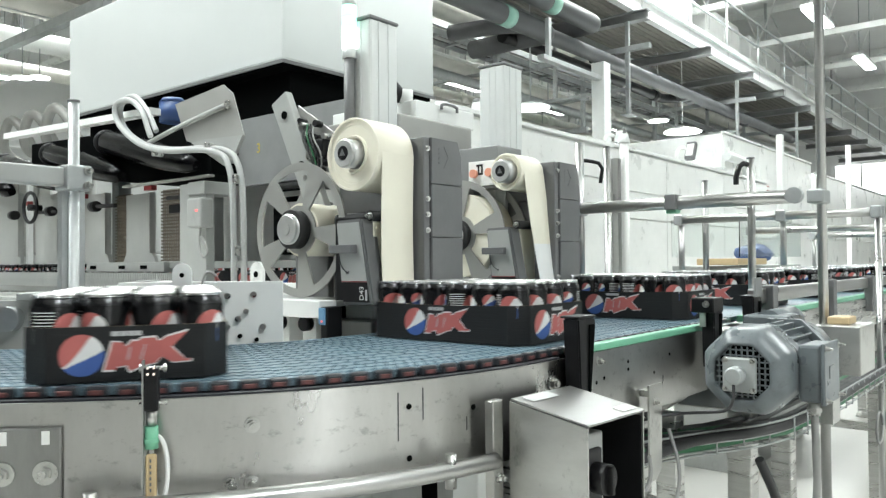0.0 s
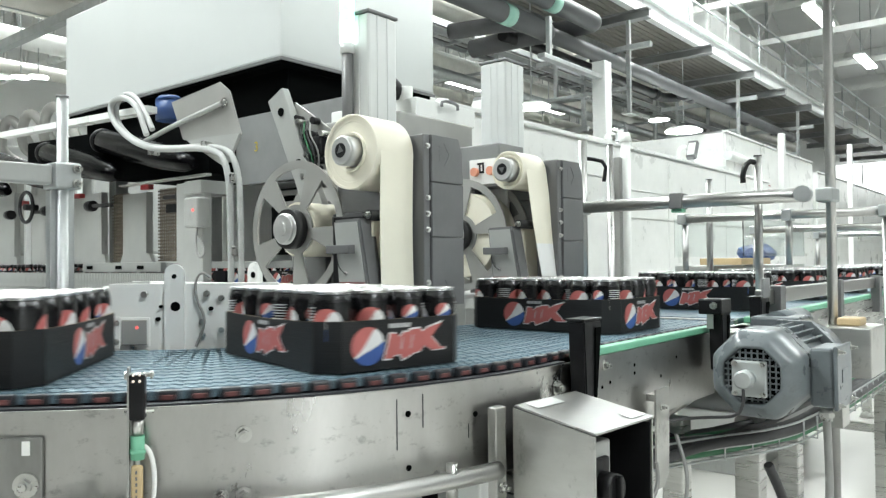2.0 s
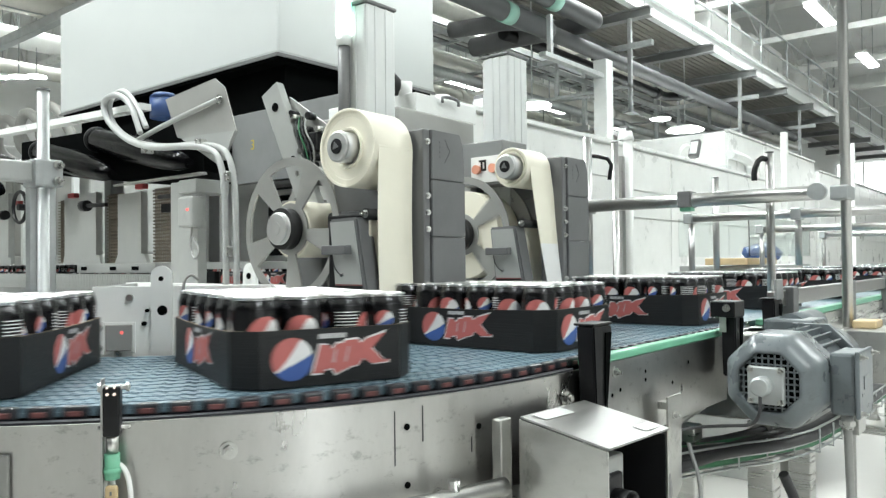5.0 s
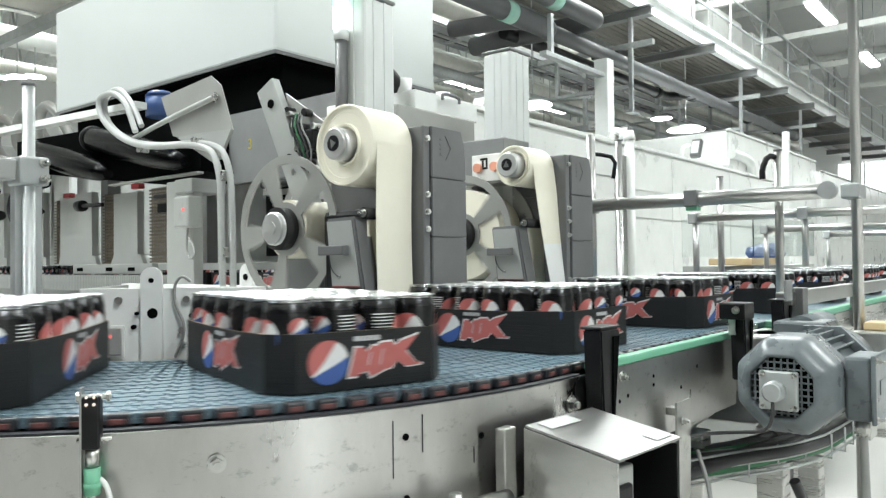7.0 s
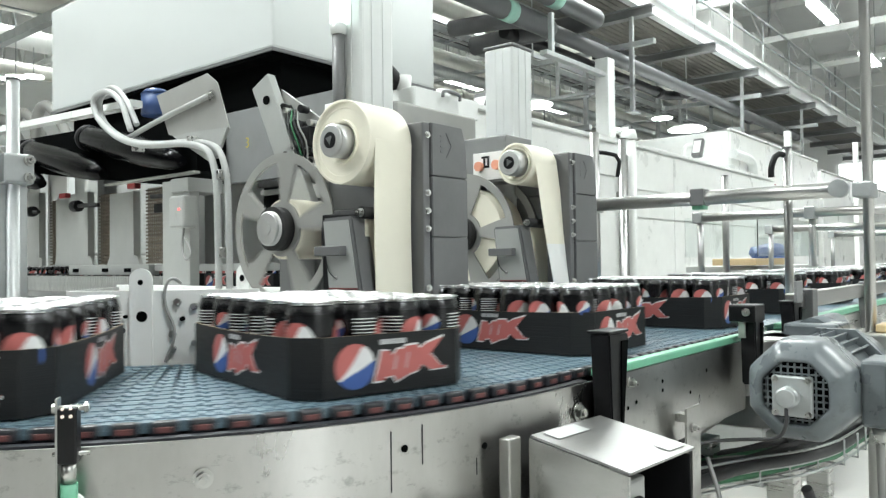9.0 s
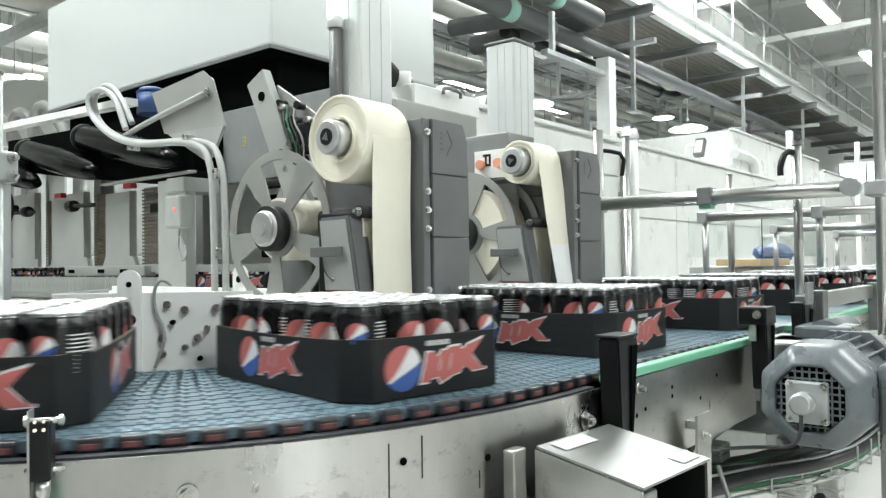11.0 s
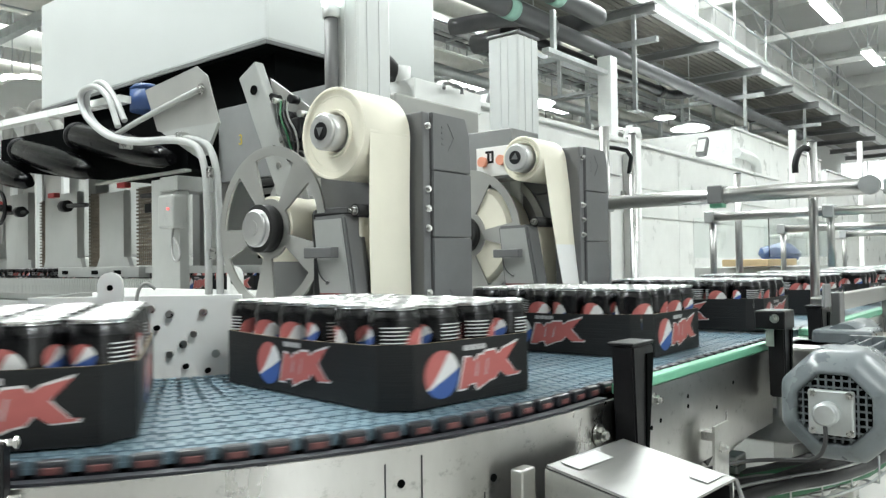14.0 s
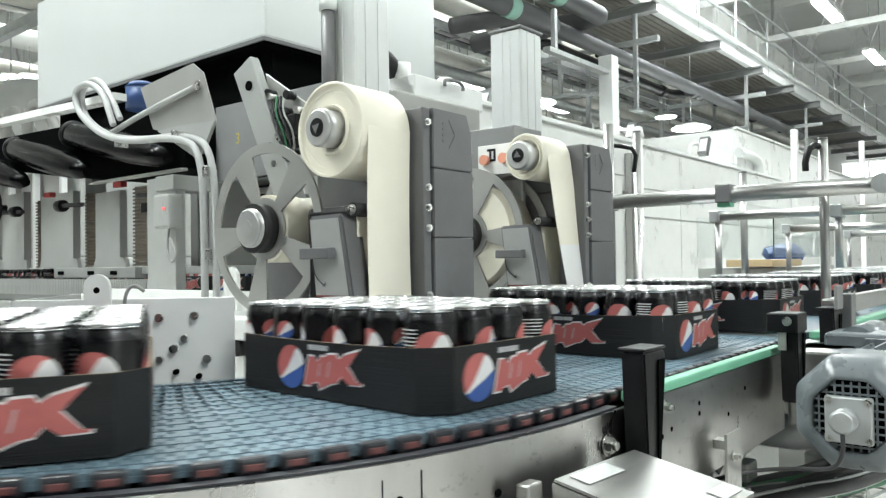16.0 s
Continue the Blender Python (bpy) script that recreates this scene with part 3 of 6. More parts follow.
def guide_post(x, y, top, low, w, lab):
    """A tapered black plastic guide holder with a folded cap."""
    root = thing("guide_post", lab, "guide bracket", "guide posts along the conveyor")
    bm = pr(((w * 0.14, low - top), (w * 0.60, low - top), (w, -0.008), (w, 0.0), (0.0, 0.0)), 0.030, pose(x, y, top) @ FACE_Y)
    bmesh.ops.bevel(bm, geom=list(bm.edges), offset=0.0025, segments=2, affect="EDGES")
    part("post_body", bm, BLACK, root)
    part("recess", pr(((w * 0.52, low - top + 0.006), (w * 0.60, low - top + 0.006), (w * 0.93, -0.012), (w * 0.60, -0.012)), 0.002, pose(x, y - 0.0305, top) @ FACE_Y), DARK, root)
    part("cap", bx(x - 0.002, x + w + 0.002, y - 0.031, y + 0.004, top, top + 0.004, 0.0015), BLACK, root)
    return root


guide_post(0.046, -0.276, 1.055, 0.900, 0.058, "tapered black plastic guide post bolted to the side plate")
gp = guide_post(0.650, -0.286, 1.040, 0.905, 0.052, "tapered black plastic guide post holding a rail block")
part("rail_block", bx(0.630, 0.695, -0.322, -0.270, 1.032, 1.066, 0.003), BLACK, gp, "black clamp block")
part("screw", hexbolt((0.629, -0.305, 1.052), (-1, 0, 0), 0.006), BOLT, gp)
part("clamp_plate", bx(0.640, 0.643, -0.300, -0.286, 1.0, 1.032), STEEL_BOX, gp)
gq = guide_post(0.950, -0.280, 1.055, 0.960, 0.070, "black guide post with a steel plate beside the straight conveyor")
part("steel_plate", bx(0.945, 1.0, -0.318, -0.312, 1.055, 1.105, 0.002), GREY, gq)

# ---- switch hood at the joint ----
hood_box = thing("switch_hood", "folded stainless hood over a black rotary switch", "switch box")
HB = pose(-0.139, -0.294, 0, 0, 0, -4)


def quad_sheet(pts, t=0.003):
    bm = bmesh.new()
    v = [Vector(p) for p in pts]
    n = (v[1] - v[0]).cross(v[2] - v[0]).normalized() * t
    a = [bm.verts.new(HB @ p) for p in v]
    b = [bm.verts.new(HB @ (p + n)) for p in v]
    bm.faces.new(a)
    bm.faces.new(b)
    for k in range(len(v)):
        j = (k + 1) % len(v)
        bm.faces.new((a[k], a[j], b[j], b[k]))
    return bm


part("top_sheet", quad_sheet(((0, 0, 0.945), (0, -0.135, 0.923), (0.156, -0.135, 0.923), (0.156, 0, 0.945))), TOP_STEEL, hood_box, "dull brushed sloping top sheet")
part("side_sheet", quad_sheet(((0, 0, 0.944), (0, 0, 0.62), (0, -0.135, 0.62), (0, -0.135, 0.922))), STEEL_BOX, hood_box)
part("side_sheet", quad_sheet(((0.153, 0, 0.944), (0.153, 0, 0.62), (0.153, -0.135, 0.62), (0.153, -0.135, 0.922))), STEEL_BOX, hood_box)
# the hood's shaded inside: back sheet coloured black, plus an added black sheet
part("back_sheet", quad_sheet(((0.003, 0.0, 0.944), (0.153, 0.0, 0.944), (0.153, 0.0, 0.62), (0.003, 0.0, 0.62))), BLACK, hood_box, "back sheet blackened for the shade inside the hood")
part("side_lining", bx(0.1485, 0.1525, -0.132, -0.004, 0.62, 0.918, 0, HB), BLACK, hood_box, "black sheet standing for the shade inside the hood")
part("paper_label", bx(0.018, 0.085, -0.030, -0.006, 0.0, 0.0004, 0, HB @ Matrix.Translation((0, 0, 0.9490)) @ pose(0, 0, 0, 9.3, 0, 0)), STICKER, hood_box, "worn pale label")
part("paper_label", bx(0.108, 0.150, -0.128, -0.108, 0.0, 0.0004, 0, HB @ Matrix.Translation((0, 0, 0.9490)) @ pose(0, 0, 0, 9.3, 0, 0)), STICKER, hood_box, "worn pale label")
part("switch_base", bx(0.010, 0.075, -0.112, -0.03, 0.77, 0.905, 0.004, HB), CREAM, hood_box)
bm = bx(0.012, 0.060, -0.120, -0.110, 0.80, 0.885, 0.004, HB)
cyl(bm, HB @ Vector((0.040, -0.118, 0.845)), HB @ Vector((0.040, -0.142, 0.845)), 0.022, 20)
box(bm, 0.036, 0.044, -0.150, -0.140, 0.825, 0.865, 0.002, HB)
part("rotary_switch", bm, BLACK, hood_box, "black rotary switch")
part("edge_channel", bx(-0.175, -0.150, -0.288, -0.2725, 0.62, 0.948, 0.002), STEEL_BOX, hood_box)
part("screw", hexbolt((-0.163, -0.289, 0.835), (0, -1, 0), 0.006), BOLT, hood_box)

# ---- drive motor ----
motor = thing("drive_motor", "blue-grey geared electric motor with finned body and encoder", "motor")
MX = pose(0.445, -0.440, 0.930)


def ngon_ring(n, r, x, rot=22.5, flat_=1.0):
    return [Vector((x, r * math.cos(math.radians(rot + 360 * k / n)) , r * flat_ * math.sin(math.radians(rot + 360 * k / n)))) for k in range(n)]


def octa(bm, secs, m, cap=(True, True)):
    rings = [[bm.verts.new(m @ p) for p in ngon_ring(8, r, x)] for x, r in secs]
    for r0, r1 in zip(rings, rings[1:]):
        for k in range(8):
            bm.faces.new((r0[k], r0[(k + 1) % 8], r1[(k + 1) % 8], r1[k]))
    if cap[0]:
        bm.faces.new(rings[0])
    if cap[1]:
        bm.faces.new(rings[-1])
    return bm


def soft_octagon(bm, secs, m, seg=64, p=44.0):
    """Turned body whose section is an octagon with rounded corners."""
    rings = []
    for x, r in secs:
        ring = []
        for k in range(seg):
            a = 2 * math.pi * k / seg
            q = sum(abs(math.cos(a - j * math.pi / 4)) ** p for j in range(8)) / 2
            rr = r / q ** (1 / p)
            ring.append(bm.verts.new(m @ Vector((x, rr * math.cos(a), rr * math.sin(a)))))
        rings.append(ring)
    for r0, r1 in zip(rings, rings[1:]):
        for k in range(seg):
            bm.faces.new((r0[k], r0[(k + 1) % seg], r1[(k + 1) % seg], r1[k])).smooth = True
    bm.faces.new(rings[-1])
    return bm


bm = soft_octagon(bmesh.new(), ((0.020, 0.052), (0.006, 0.0525), (0.003, 0.055), (0.004, 0.059), (0.010, 0.068), (0.020, 0.077), (0.034, 0.083), (0.045, 0.0855), (0.120, 0.088), (0.122, 0.084)), MX)
part("fan_cover", bm, MOTOR, motor, "blue-grey octagonal fan cover with rounded edges")
part("fan_dark", octa(bmesh.new(), ((0.020, 0.055), (0.024, 0.055)), MX), DARK, motor)
bm = bmesh.new()
for k in range(9):
    o = -0.044 + k * 0.011
    h_ = min(0.0505, 0.072 - abs(o))
    box(bm, 0.0065, 0.0095, o - 0.0013, o + 0.0013, -h_, h_, 0, MX)
    box(bm, 0.0060, 0.0090, -h_, h_, o - 0.0013, o + 0.0013, 0, MX)
part("grille", bm, MOTOR, motor)
part("encoder_plate", box(bmesh.new(), -0.006, 0.006, -0.030, 0.034, -0.038, 0.030, 0.003, MX), ZINC, motor, "square grey encoder plate")
for a, b in ((-0.024, -0.032), (0.028, -0.032), (-0.024, 0.024), (0.028, 0.024)):
    part("screw", hexbolt(MX @ Vector((-0.006, a, b)), (-1, 0, 0), 0.0042), BOLT, motor)
bm = cy(MX @ Vector((-0.004, 0.006, -0.004)), MX @ Vector((-0.026, 0.006, -0.004)), 0.0180, 24)
cyl(bm, MX @ Vector((-0.026, 0.006, -0.004)), MX @ Vector((-0.030, 0.006, -0.004)), 0.0180, 24, 0.014)
part("encoder", bm, ZINC, motor)
fb = part("motor_body", cy(MX @ Vector((0.120, 0, 0)), MX @ Vector((0.300, 0, 0)), 0.070, 28), MOTOR, motor)
for k in range(24):
    if not 15 < k < 20:
        part("fin", box(bmesh.new(), 0.122, 0.295, 0.066, 0.084, -0.0018, 0.0018, 0, MX @ Matrix.Rotation(2 * math.pi * k / 24, 4, "X")), MOTOR, fb)
bm = octa(bmesh.new(), ((0.298, 0.094), (0.316, 0.094)), MX)
cyl(bm, MX @ Vector((0.316, 0, 0)), MX @ Vector((0.430, 0, 0)), 0.082, 24, 0.075)
box(bm, 0.34, 0.47, -0.01, 0.180, -0.060, 0.060, 0.012, MX)
part("gearbox", bm, MOTOR, motor)
jb = part("junction_box", box(bmesh.new(), 0.075, 0.185, -0.128, -0.086, -0.058, 0.054, 0.006, MX), MOTOR, motor, "blue-grey terminal box")
part("lid", box(bmesh.new(), 0.070, 0.190, -0.136, -0.128, -0.062, 0.058, 0.003, MX), MOTOR, jb)
for a, b in ((0.078, -0.052), (0.182, -0.052), (0.078, 0.048), (0.182, 0.048)):
    part("screw", hexbolt(MX @ Vector((a, -0.136, b)), (0, -1, 0), 0.004), BOLT, jb)
part("raised_mark", box(bmesh.new(), 0.105, 0.150, -0.1375, -0.136, -0.012, 0.012, 0, MX), MOTOR, jb)
bm = cy(MX @ Vector((0.095, -0.110, -0.058)), MX @ Vector((0.095, -0.110, -0.085)), 0.011, 10)
cyl(bm, MX @ Vector((0.095, -0.110, -0.070)), MX @ Vector((0.095, -0.110, -0.078)), 0.014, 6, smooth=False)
part("cable_gland", bm, BOLT, motor)
part("motor_lead", sw([MX @ Vector(p) for p in ((0.095, -0.110, -0.08), (0.095, -0.112, -0.14), (0.085, -0.116, -0.24), (0.05, -0.11, -0.32), (0.12, 0.0, -0.36))], 0.0075, 10), CABLE, motor)
part("encoder_lead", sw([MX @ Vector(p) for p in ((-0.024, 0.006, -0.016), (-0.030, 0.004, -0.05), (-0.020, 0.02, -0.075), (0.0, 0.07, -0.085), (-0.02, 0.13, -0.092), (-0.08, 0.17, -0.10))], 0.0032, 8), CABLE_D, motor)
part("mount_foot", bx(0.74, 0.90, -0.40, -0.272, 0.845, 0.99, 0.006), STEEL_BOX, motor)

# ---- through-beam sensor beside the feed ----
sensor = thing("light_barrier", "black light barrier sensor on a thin steel bracket with green plug", "sensor")
SB = Matrix.Translation((-0.592, -0.080, 0)) @ pose(0, 0, 0, 0, 0, -38)
part("bracket", bx(-0.0105, -0.0085, -0.006, 0.008, 0.845, 1.036, 0, SB), TUBE, sensor)
part("bracket_arm", bx(-0.011, 0.002, 0.006, 0.010, 0.845, 0.862, 0.001, SB), TUBE, sensor)
part("arm", bx(-0.006, 0.006, 0.008, 0.040, 0.850, 0.860, 0.001, SB), STEEL_BOX, sensor)
part("sensor_body", bx(-0.008, 0.009, -0.010, 0.008, 0.976, 1.028, 0.002, SB), BLACK, sensor)
bm = cy(SB @ Vector((-0.014, 0, 1.0265)), SB @ Vector((0.018, 0, 1.0265)), 0.0028, 8)
for xx in (-0.014, 0.014):
    cyl(bm, SB @ Vector((xx, 0, 1.0265)), SB @ Vector((xx + 0.003, 0, 1.0265)), 0.005, 6, smooth=False)
part("bolt", bm, BOLT, sensor)
part("bolt", cy(SB @ Vector((-0.014, 0, 0.984)), SB @ Vector((0.018, 0, 0.984)), 0.0022, 8), BOLT, sensor)
bm = bmesh.new()
for xx in (-0.003, 0.004):
    cyl(bm, SB @ Vector((xx, -0.0100, 1.0275)), SB @ Vector((xx, -0.0112, 1.0275)), 0.0013, 10)
    cyl(bm, SB @ Vector((xx, -0.0100, 1.0205)), SB @ Vector((xx, -0.0112, 1.0205)), 0.0016, 10)
part("indicator", bm, WARM, sensor, "small lit indicator windows")
part("collar", cy(SB @ Vector((0, 0, 0.958)), SB @ Vector((0, 0, 0.976)), 0.0065, 14), BOLT, sensor)
bm = cy(SB @ Vector((0, 0, 0.930)), SB @ Vector((0, 0, 0.957)), 0.0078, 12)
cyl(bm, SB @ Vector((0, 0, 0.936)), SB @ Vector((0, 0, 0.942)), 0.0088, 12)
part("plug", bm, GREEN, sensor, "mint green cable plug")
part("cable_tag", bx(-0.006, 0.007, -0.009, -0.004, 0.872, 0.925, 0.003, SB), TAN, sensor, "tan cable tag with unreadable print")
bm = bmesh.new()
for k in range(6):
    box(bm, -0.001, 0.001, -0.0098, -0.0090, 0.880 + k * 0.007, 0.884 + k * 0.007, 0, SB)
part("tag_print", bm, GREYD, sensor)
part("cable", sw([SB @ Vector(p) for p in ((0, 0, 0.93), (0.006, -0.006, 0.86), (0.016, -0.004, 0.87), (0.020, -0.002, 0.91), (0.012, 0.002, 0.945), (-0.008, 0.004, 0.945), (-0.010, 0.002, 0.88), (-0.004, 0.004, 0.80))], 0.0028, 8), PAPER_W, sensor, "white sensor cable")

# ---- feed side panel, reflector and black sensor behind the belt ----
panel = thing("white_cover", "white painted machine side panel with bolts and a rounded lever plate", "machine panel")
part("panel_sheet", bx(-0.150, 0.16, 0.262, 0.268, 0.80, 1.118, 0.001, SIDE), WHITE, panel)
part("panel_return", bx(-0.150, -0.146, 0.268, 0.52, 0.80, 1.118, 0.001, SIDE), CREAM, panel)
bm = pr([(-0.018, 0.0), (0.018, 0.0)] + [(0.018 * math.cos(math.pi * k / 8), 0.150 + 0.018 * math.sin(math.pi * k / 8)) for k in range(9)], 0.008, SIDE @ pose(-0.030, 0.262, 0.986) @ FACE_Y)
part("lever_plate", bm, WHITE, panel)
for x, z, r in ((-0.030, 1.131, 0.0045), (-0.028, 1.075, 0.009), (-0.055, 1.075, 0.003), (-0.06, 1.052, 0.004), (0.02, 1.02, 0.006), (0.02, 1.045, 0.006), (-0.13, 1.02, 0.006), (0.055, 1.09, 0.006), (0.055, 1.03, 0.005), (0.09, 1.06, 0.005), (-0.085, 1.098, 0.006), (0.028, 1.098, 0.006), (0.036, 1.070, 0.004), (0.075, 1.045, 0.006), (0.078, 1.012, 0.004), (0.104, 1.092, 0.006), (0.122, 1.030, 0.006), (0.110, 1.005, 0.004)):
    part("hole" if r > 0.008 or r < 0.005 else "bolt", cy(SIDE @ Vector((x, 0.2535, z)), SIDE @ Vector((x, 0.2625, z)), r, 14), DARK if (r > 0.008 or r < 0.005) else BOLT, panel)
part("panel_cable", sw([SIDE @ Vector(p) for p in ((0.034, 0.260, 1.128), (0.020, 0.256, 1.140), (0.008, 0.255, 1.125), (0.008, 0.255, 1.09), (0.03, 0.25, 1.05), (0.01, 0.25, 1.0))], 0.0026, 8), CABLE, panel)

refl = thing("reflector", "square grey reflector plate in a white frame", "reflector")
part("reflector_face", bx(-0.122, -0.076, 0.243, 0.247, 1.006, 1.052, 0.002, SIDE), GREYL, refl)
bm = bx(-0.126, -0.072, 0.247, 0.250, 1.002, 1.056, 0.001, SIDE)
box(bm, -0.136, -0.126, 0.246, 0.250, 1.0, 1.058, 0.001, SIDE)
part("reflector_frame", bm, PAPER_W, refl, "white frame")
part("light_spot", cy(SIDE @ Vector((-0.094, 0.2432, 1.038)), SIDE @ Vector((-0.094, 0.2422, 1.038)), 0.0030, 14), LED_RED, refl, "red light spot")
part("stem", bx(-0.108, -0.100, 0.247, 0.262, 0.985, 1.006, 0, SIDE), BOLT, refl)
for z in (1.012, 1.046):
    part("screw", hexbolt(SIDE @ Vector((-0.131, 0.246, z)), SIDE.to_3x3() @ Vector((0, -1, 0)), 0.004), BOLT, refl)

chute = thing("folded_chute", "pale grey folded sheet guard beside the white panel", "sheet guard")
part("guard_sheet", bx(-0.42, -0.152, 0.30, 0.304, 0.85, 1.085, 0.001, SIDE), CREAM, chute)
part("guard_top", bx(-0.34, -0.155, 0.27, 0.34, 1.085, 1.100, 0.002, SIDE), CREAM, chute)
part("guard_roller", cy(SIDE @ Vector((-0.36, 0.30, 1.05)), SIDE @ Vector((-0.36, 0.27, 1.05)), 0.024, 18), ZINC, chute)
part("paper_flap", pr(((0, 0), (0.05, -0.01), (0.075, 0.05), (0.03, 0.06)), 0.002, SIDE @ pose(-0.30, 0.262, 1.0) @ FACE_Y), PAPER_W, chute, "loose white paper sheet")

# post with clamp at the feed's inner side
lp = thing("clamp_post", "round steel post with a cross clamp and square arm", "post")
part("post", cy((-0.405, 0.520, 0.0), (-0.405, 0.520, 1.462), 0.0100, 20), ZINC, lp)
part("post_plate", bx(-0.425, -0.380, 0.526, 0.545, 1.005, 1.30, 0.002, None), ZINC, lp)
bm = bx(-0.430, -0.382, 0.492, 0.545, 1.292, 1.340, 0.004)
part("clamp", bm, ZINC, lp, "grey cast cross clamp")
for z in (1.302, 1.330):
    part("bolt", hexbolt((-0.392, 0.491, z), (0.2, -1, 0), 0.0065), BOLT, lp)
part("arm", bx(-0.90, -0.428, 0.505, 0.540, 1.300, 1.335, 0.004), CREAM, lp, "pale grey square tube")
part("post_cap", cy((-0.405, 0.520, 1.462), (-0.405, 0.520, 1.466), 0.0112, 20), GREYD, lp)



# ---- labelling heads ----
SPOOLS = []
ROLLS = []


def spool_disc(bm, R, x, t, spokes=5):
    """A flat wheel with cut-outs between its spokes, in one piece."""
    n, radii = 90, (0.20, 0.36, 0.62, 0.88, 1.0)
    lo = [[bm.verts.new((x, R * r * math.cos(2 * math.pi * k / n), R * r * math.sin(2 * math.pi * k / n))) for k in range(n)] for r in radii]
    hi = [[bm.verts.new((x + t, v.co.y, v.co.z)) for v in ring] for ring in lo]
    per = n // spokes
    solid = {(i, k) for i in range(4) for k in range(n) if i in (0, 3) or k % per < 6}
    for i, k in solid:
        j = (k + 1) % n
        bm.faces.new((lo[i][k], lo[i][j], lo[i + 1][j], lo[i + 1][k]))
        bm.faces.new((hi[i][k], hi[i + 1][k], hi[i + 1][j], hi[i][j]))
        if (i + 1, k) not in solid:
            bm.faces.new((lo[i + 1][k], lo[i + 1][j], hi[i + 1][j], hi[i + 1][k]))
        if (i - 1, k) not in solid:
            bm.faces.new((lo[i][k], hi[i][k], hi[i][j], lo[i][j]))
        if (i, j) not in solid:
            bm.faces.new((lo[i][j], lo[i + 1][j], hi[i + 1][j], hi[i][j]))
        if (i, (k - 1) % n) not in solid:
            bm.faces.new((lo[i][k], hi[i][k], hi[i + 1][k], lo[i + 1][k]))
    bmesh.ops.delete(bm, geom=[v for v in bm.verts if not v.link_faces], context="VERTS")
    return bm


def label_head(dx, dy, roll_r, full, tag):
    root = thing("label_head", tag, "labelling machine", "labelling heads along the belt", m=pose(dx, dy, 0))
    # housing in three sections
    y0 = 0.132
    for z0, z1, mt in ((1.3245, 1.425, GREYD), (1.2075, 1.323, GREYD), (1.06, 1.206, GREYD)):
        poly = [(0.190, z0), (0.300, z0), (0.300, z1), (0.190, z1)] if z1 < 1.4 else [(0.190, z0), (0.300, z0), (0.296, z1 - 0.03), (0.284, z1), (0.190, z1)]
        bm = pr(poly, -0.24, pose(0, y0, 0) @ FACE_Y)
        bmesh.ops.bevel(bm, geom=list(bm.edges), offset=0.0016, segments=2, affect="EDGES")
        part("housing_section", bm, mt, root, "dark grey cast housing section")
    for k, zc in enumerate((1.385, 1.09)):
        for s in range(4):
            z = zc - 0.015 + s * 0.010
            part("embossed_bar", bx(0.215, 0.222, y0 - 0.0012, y0 + 0.001, z, z + 0.003), GREYD, root)
        part("embossed_arrow", pr(((0.232, zc - 0.024), (0.250, zc - 0.020), (0.262, zc), (0.250, zc + 0.022), (0.232, zc + 0.024), (0.248, zc)), 0.0012, pose(0, y0, 0) @ FACE_Y), GREYD, root)
    part("back_plate", bx(0.168, 0.188, y0 + 0.004, 0.40 if full else 0.205, 1.06, 1.425, 0.003), GREYD, root, "dark grey back plate with chrome bolts")
    for z in (1.400, 1.290, 1.256, 1.222, 1.110):
        part("bolt", hexbolt((0.180, y0 + 0.003, z), (-0.5, -0.8, 0), 0.0046), BOLT, root)
    # label roll and web
    ry, rz = 0.235, 1.383
    if not full:
        ry, rz = 0.215, 1.392
    hub = part("label_roll", bmesh_roll(roll_r), [PAPER, PAPER_W], root, "roll of cream label paper", pose(0.050, ry, rz))
    ROLLS.append(hub)
    bm = cy((-0.022, 0, 0), (0.012, 0, 0), 0.031, 28)
    cyl(bm, (-0.026, 0, 0), (-0.022, 0, 0), 0.027, 28, 0.031)
    h = part("roll_hub", bm, HUB, hub, "grey hub with a black centre")
    bm = cy((-0.0275, 0, 0), (-0.024, 0, 0), 0.015, 20)
    part("hub_centre", bm, BLACK, h)
    part("hub_mark", pr(((-0.008, -0.006), (0.008, -0.006), (0.0, 0.009)), 0.001, Matrix.Translation((-0.0290, 0, 0)) @ FACE_X), GREYD, h)
    # the web hangs from the roll's front
    yw = ry - roll_r
    bm = bmesh.new()
    prev = None
    slant = 0.012 if full else 0.075
    for k in range(13):
        u = k / 12
        z = rz - u * (rz - 1.062)
        off = 0.0 if full else slant * u * 0.55
        y = yw + 0.004 * math.sin(u * 3.1) + (0.0 if full else -0.030 * u)
        row = [bm.verts.new((0.062 + (off if not full else 0), y, z)), bm.verts.new((0.160 + (off if not full else 0), y, z)), bm.verts.new((0.160 + (off if not full else 0), y + 0.0012, z)), bm.verts.new((0.062 + (off if not full else 0), y + 0.0012, z))]
        if prev:
            for j in range(4):
                f = bm.faces.new((prev[j], prev[(j + 1) % 4], row[(j + 1) % 4], row[j]))
                f.material_index = 1 if (not full and k > 7) else 0
        prev = row
    part("label_web", bm, [PAPER, PAPER_W], root, "hanging strip of label paper")
    part("return_web", bx(0.064, 0.158, yw + 0.030, yw + 0.0312, 1.065, 1.250), PAPER, root)
    # rewinding spool
    sp = part("rewind_spool", spool_mesh(), PAPER, root, "grey five-spoke spool winding backing paper", pose(0.076, 0.440, 1.230) if full else pose(0.074, 0.394, 1.228))
    SPOOLS.append(sp)
    for x in (0.0, 0.108):
        part("flange", spool_disc(bmesh.new(), 0.156, x, 0.0045), GREYL, sp, "grey painted five-spoke flange")
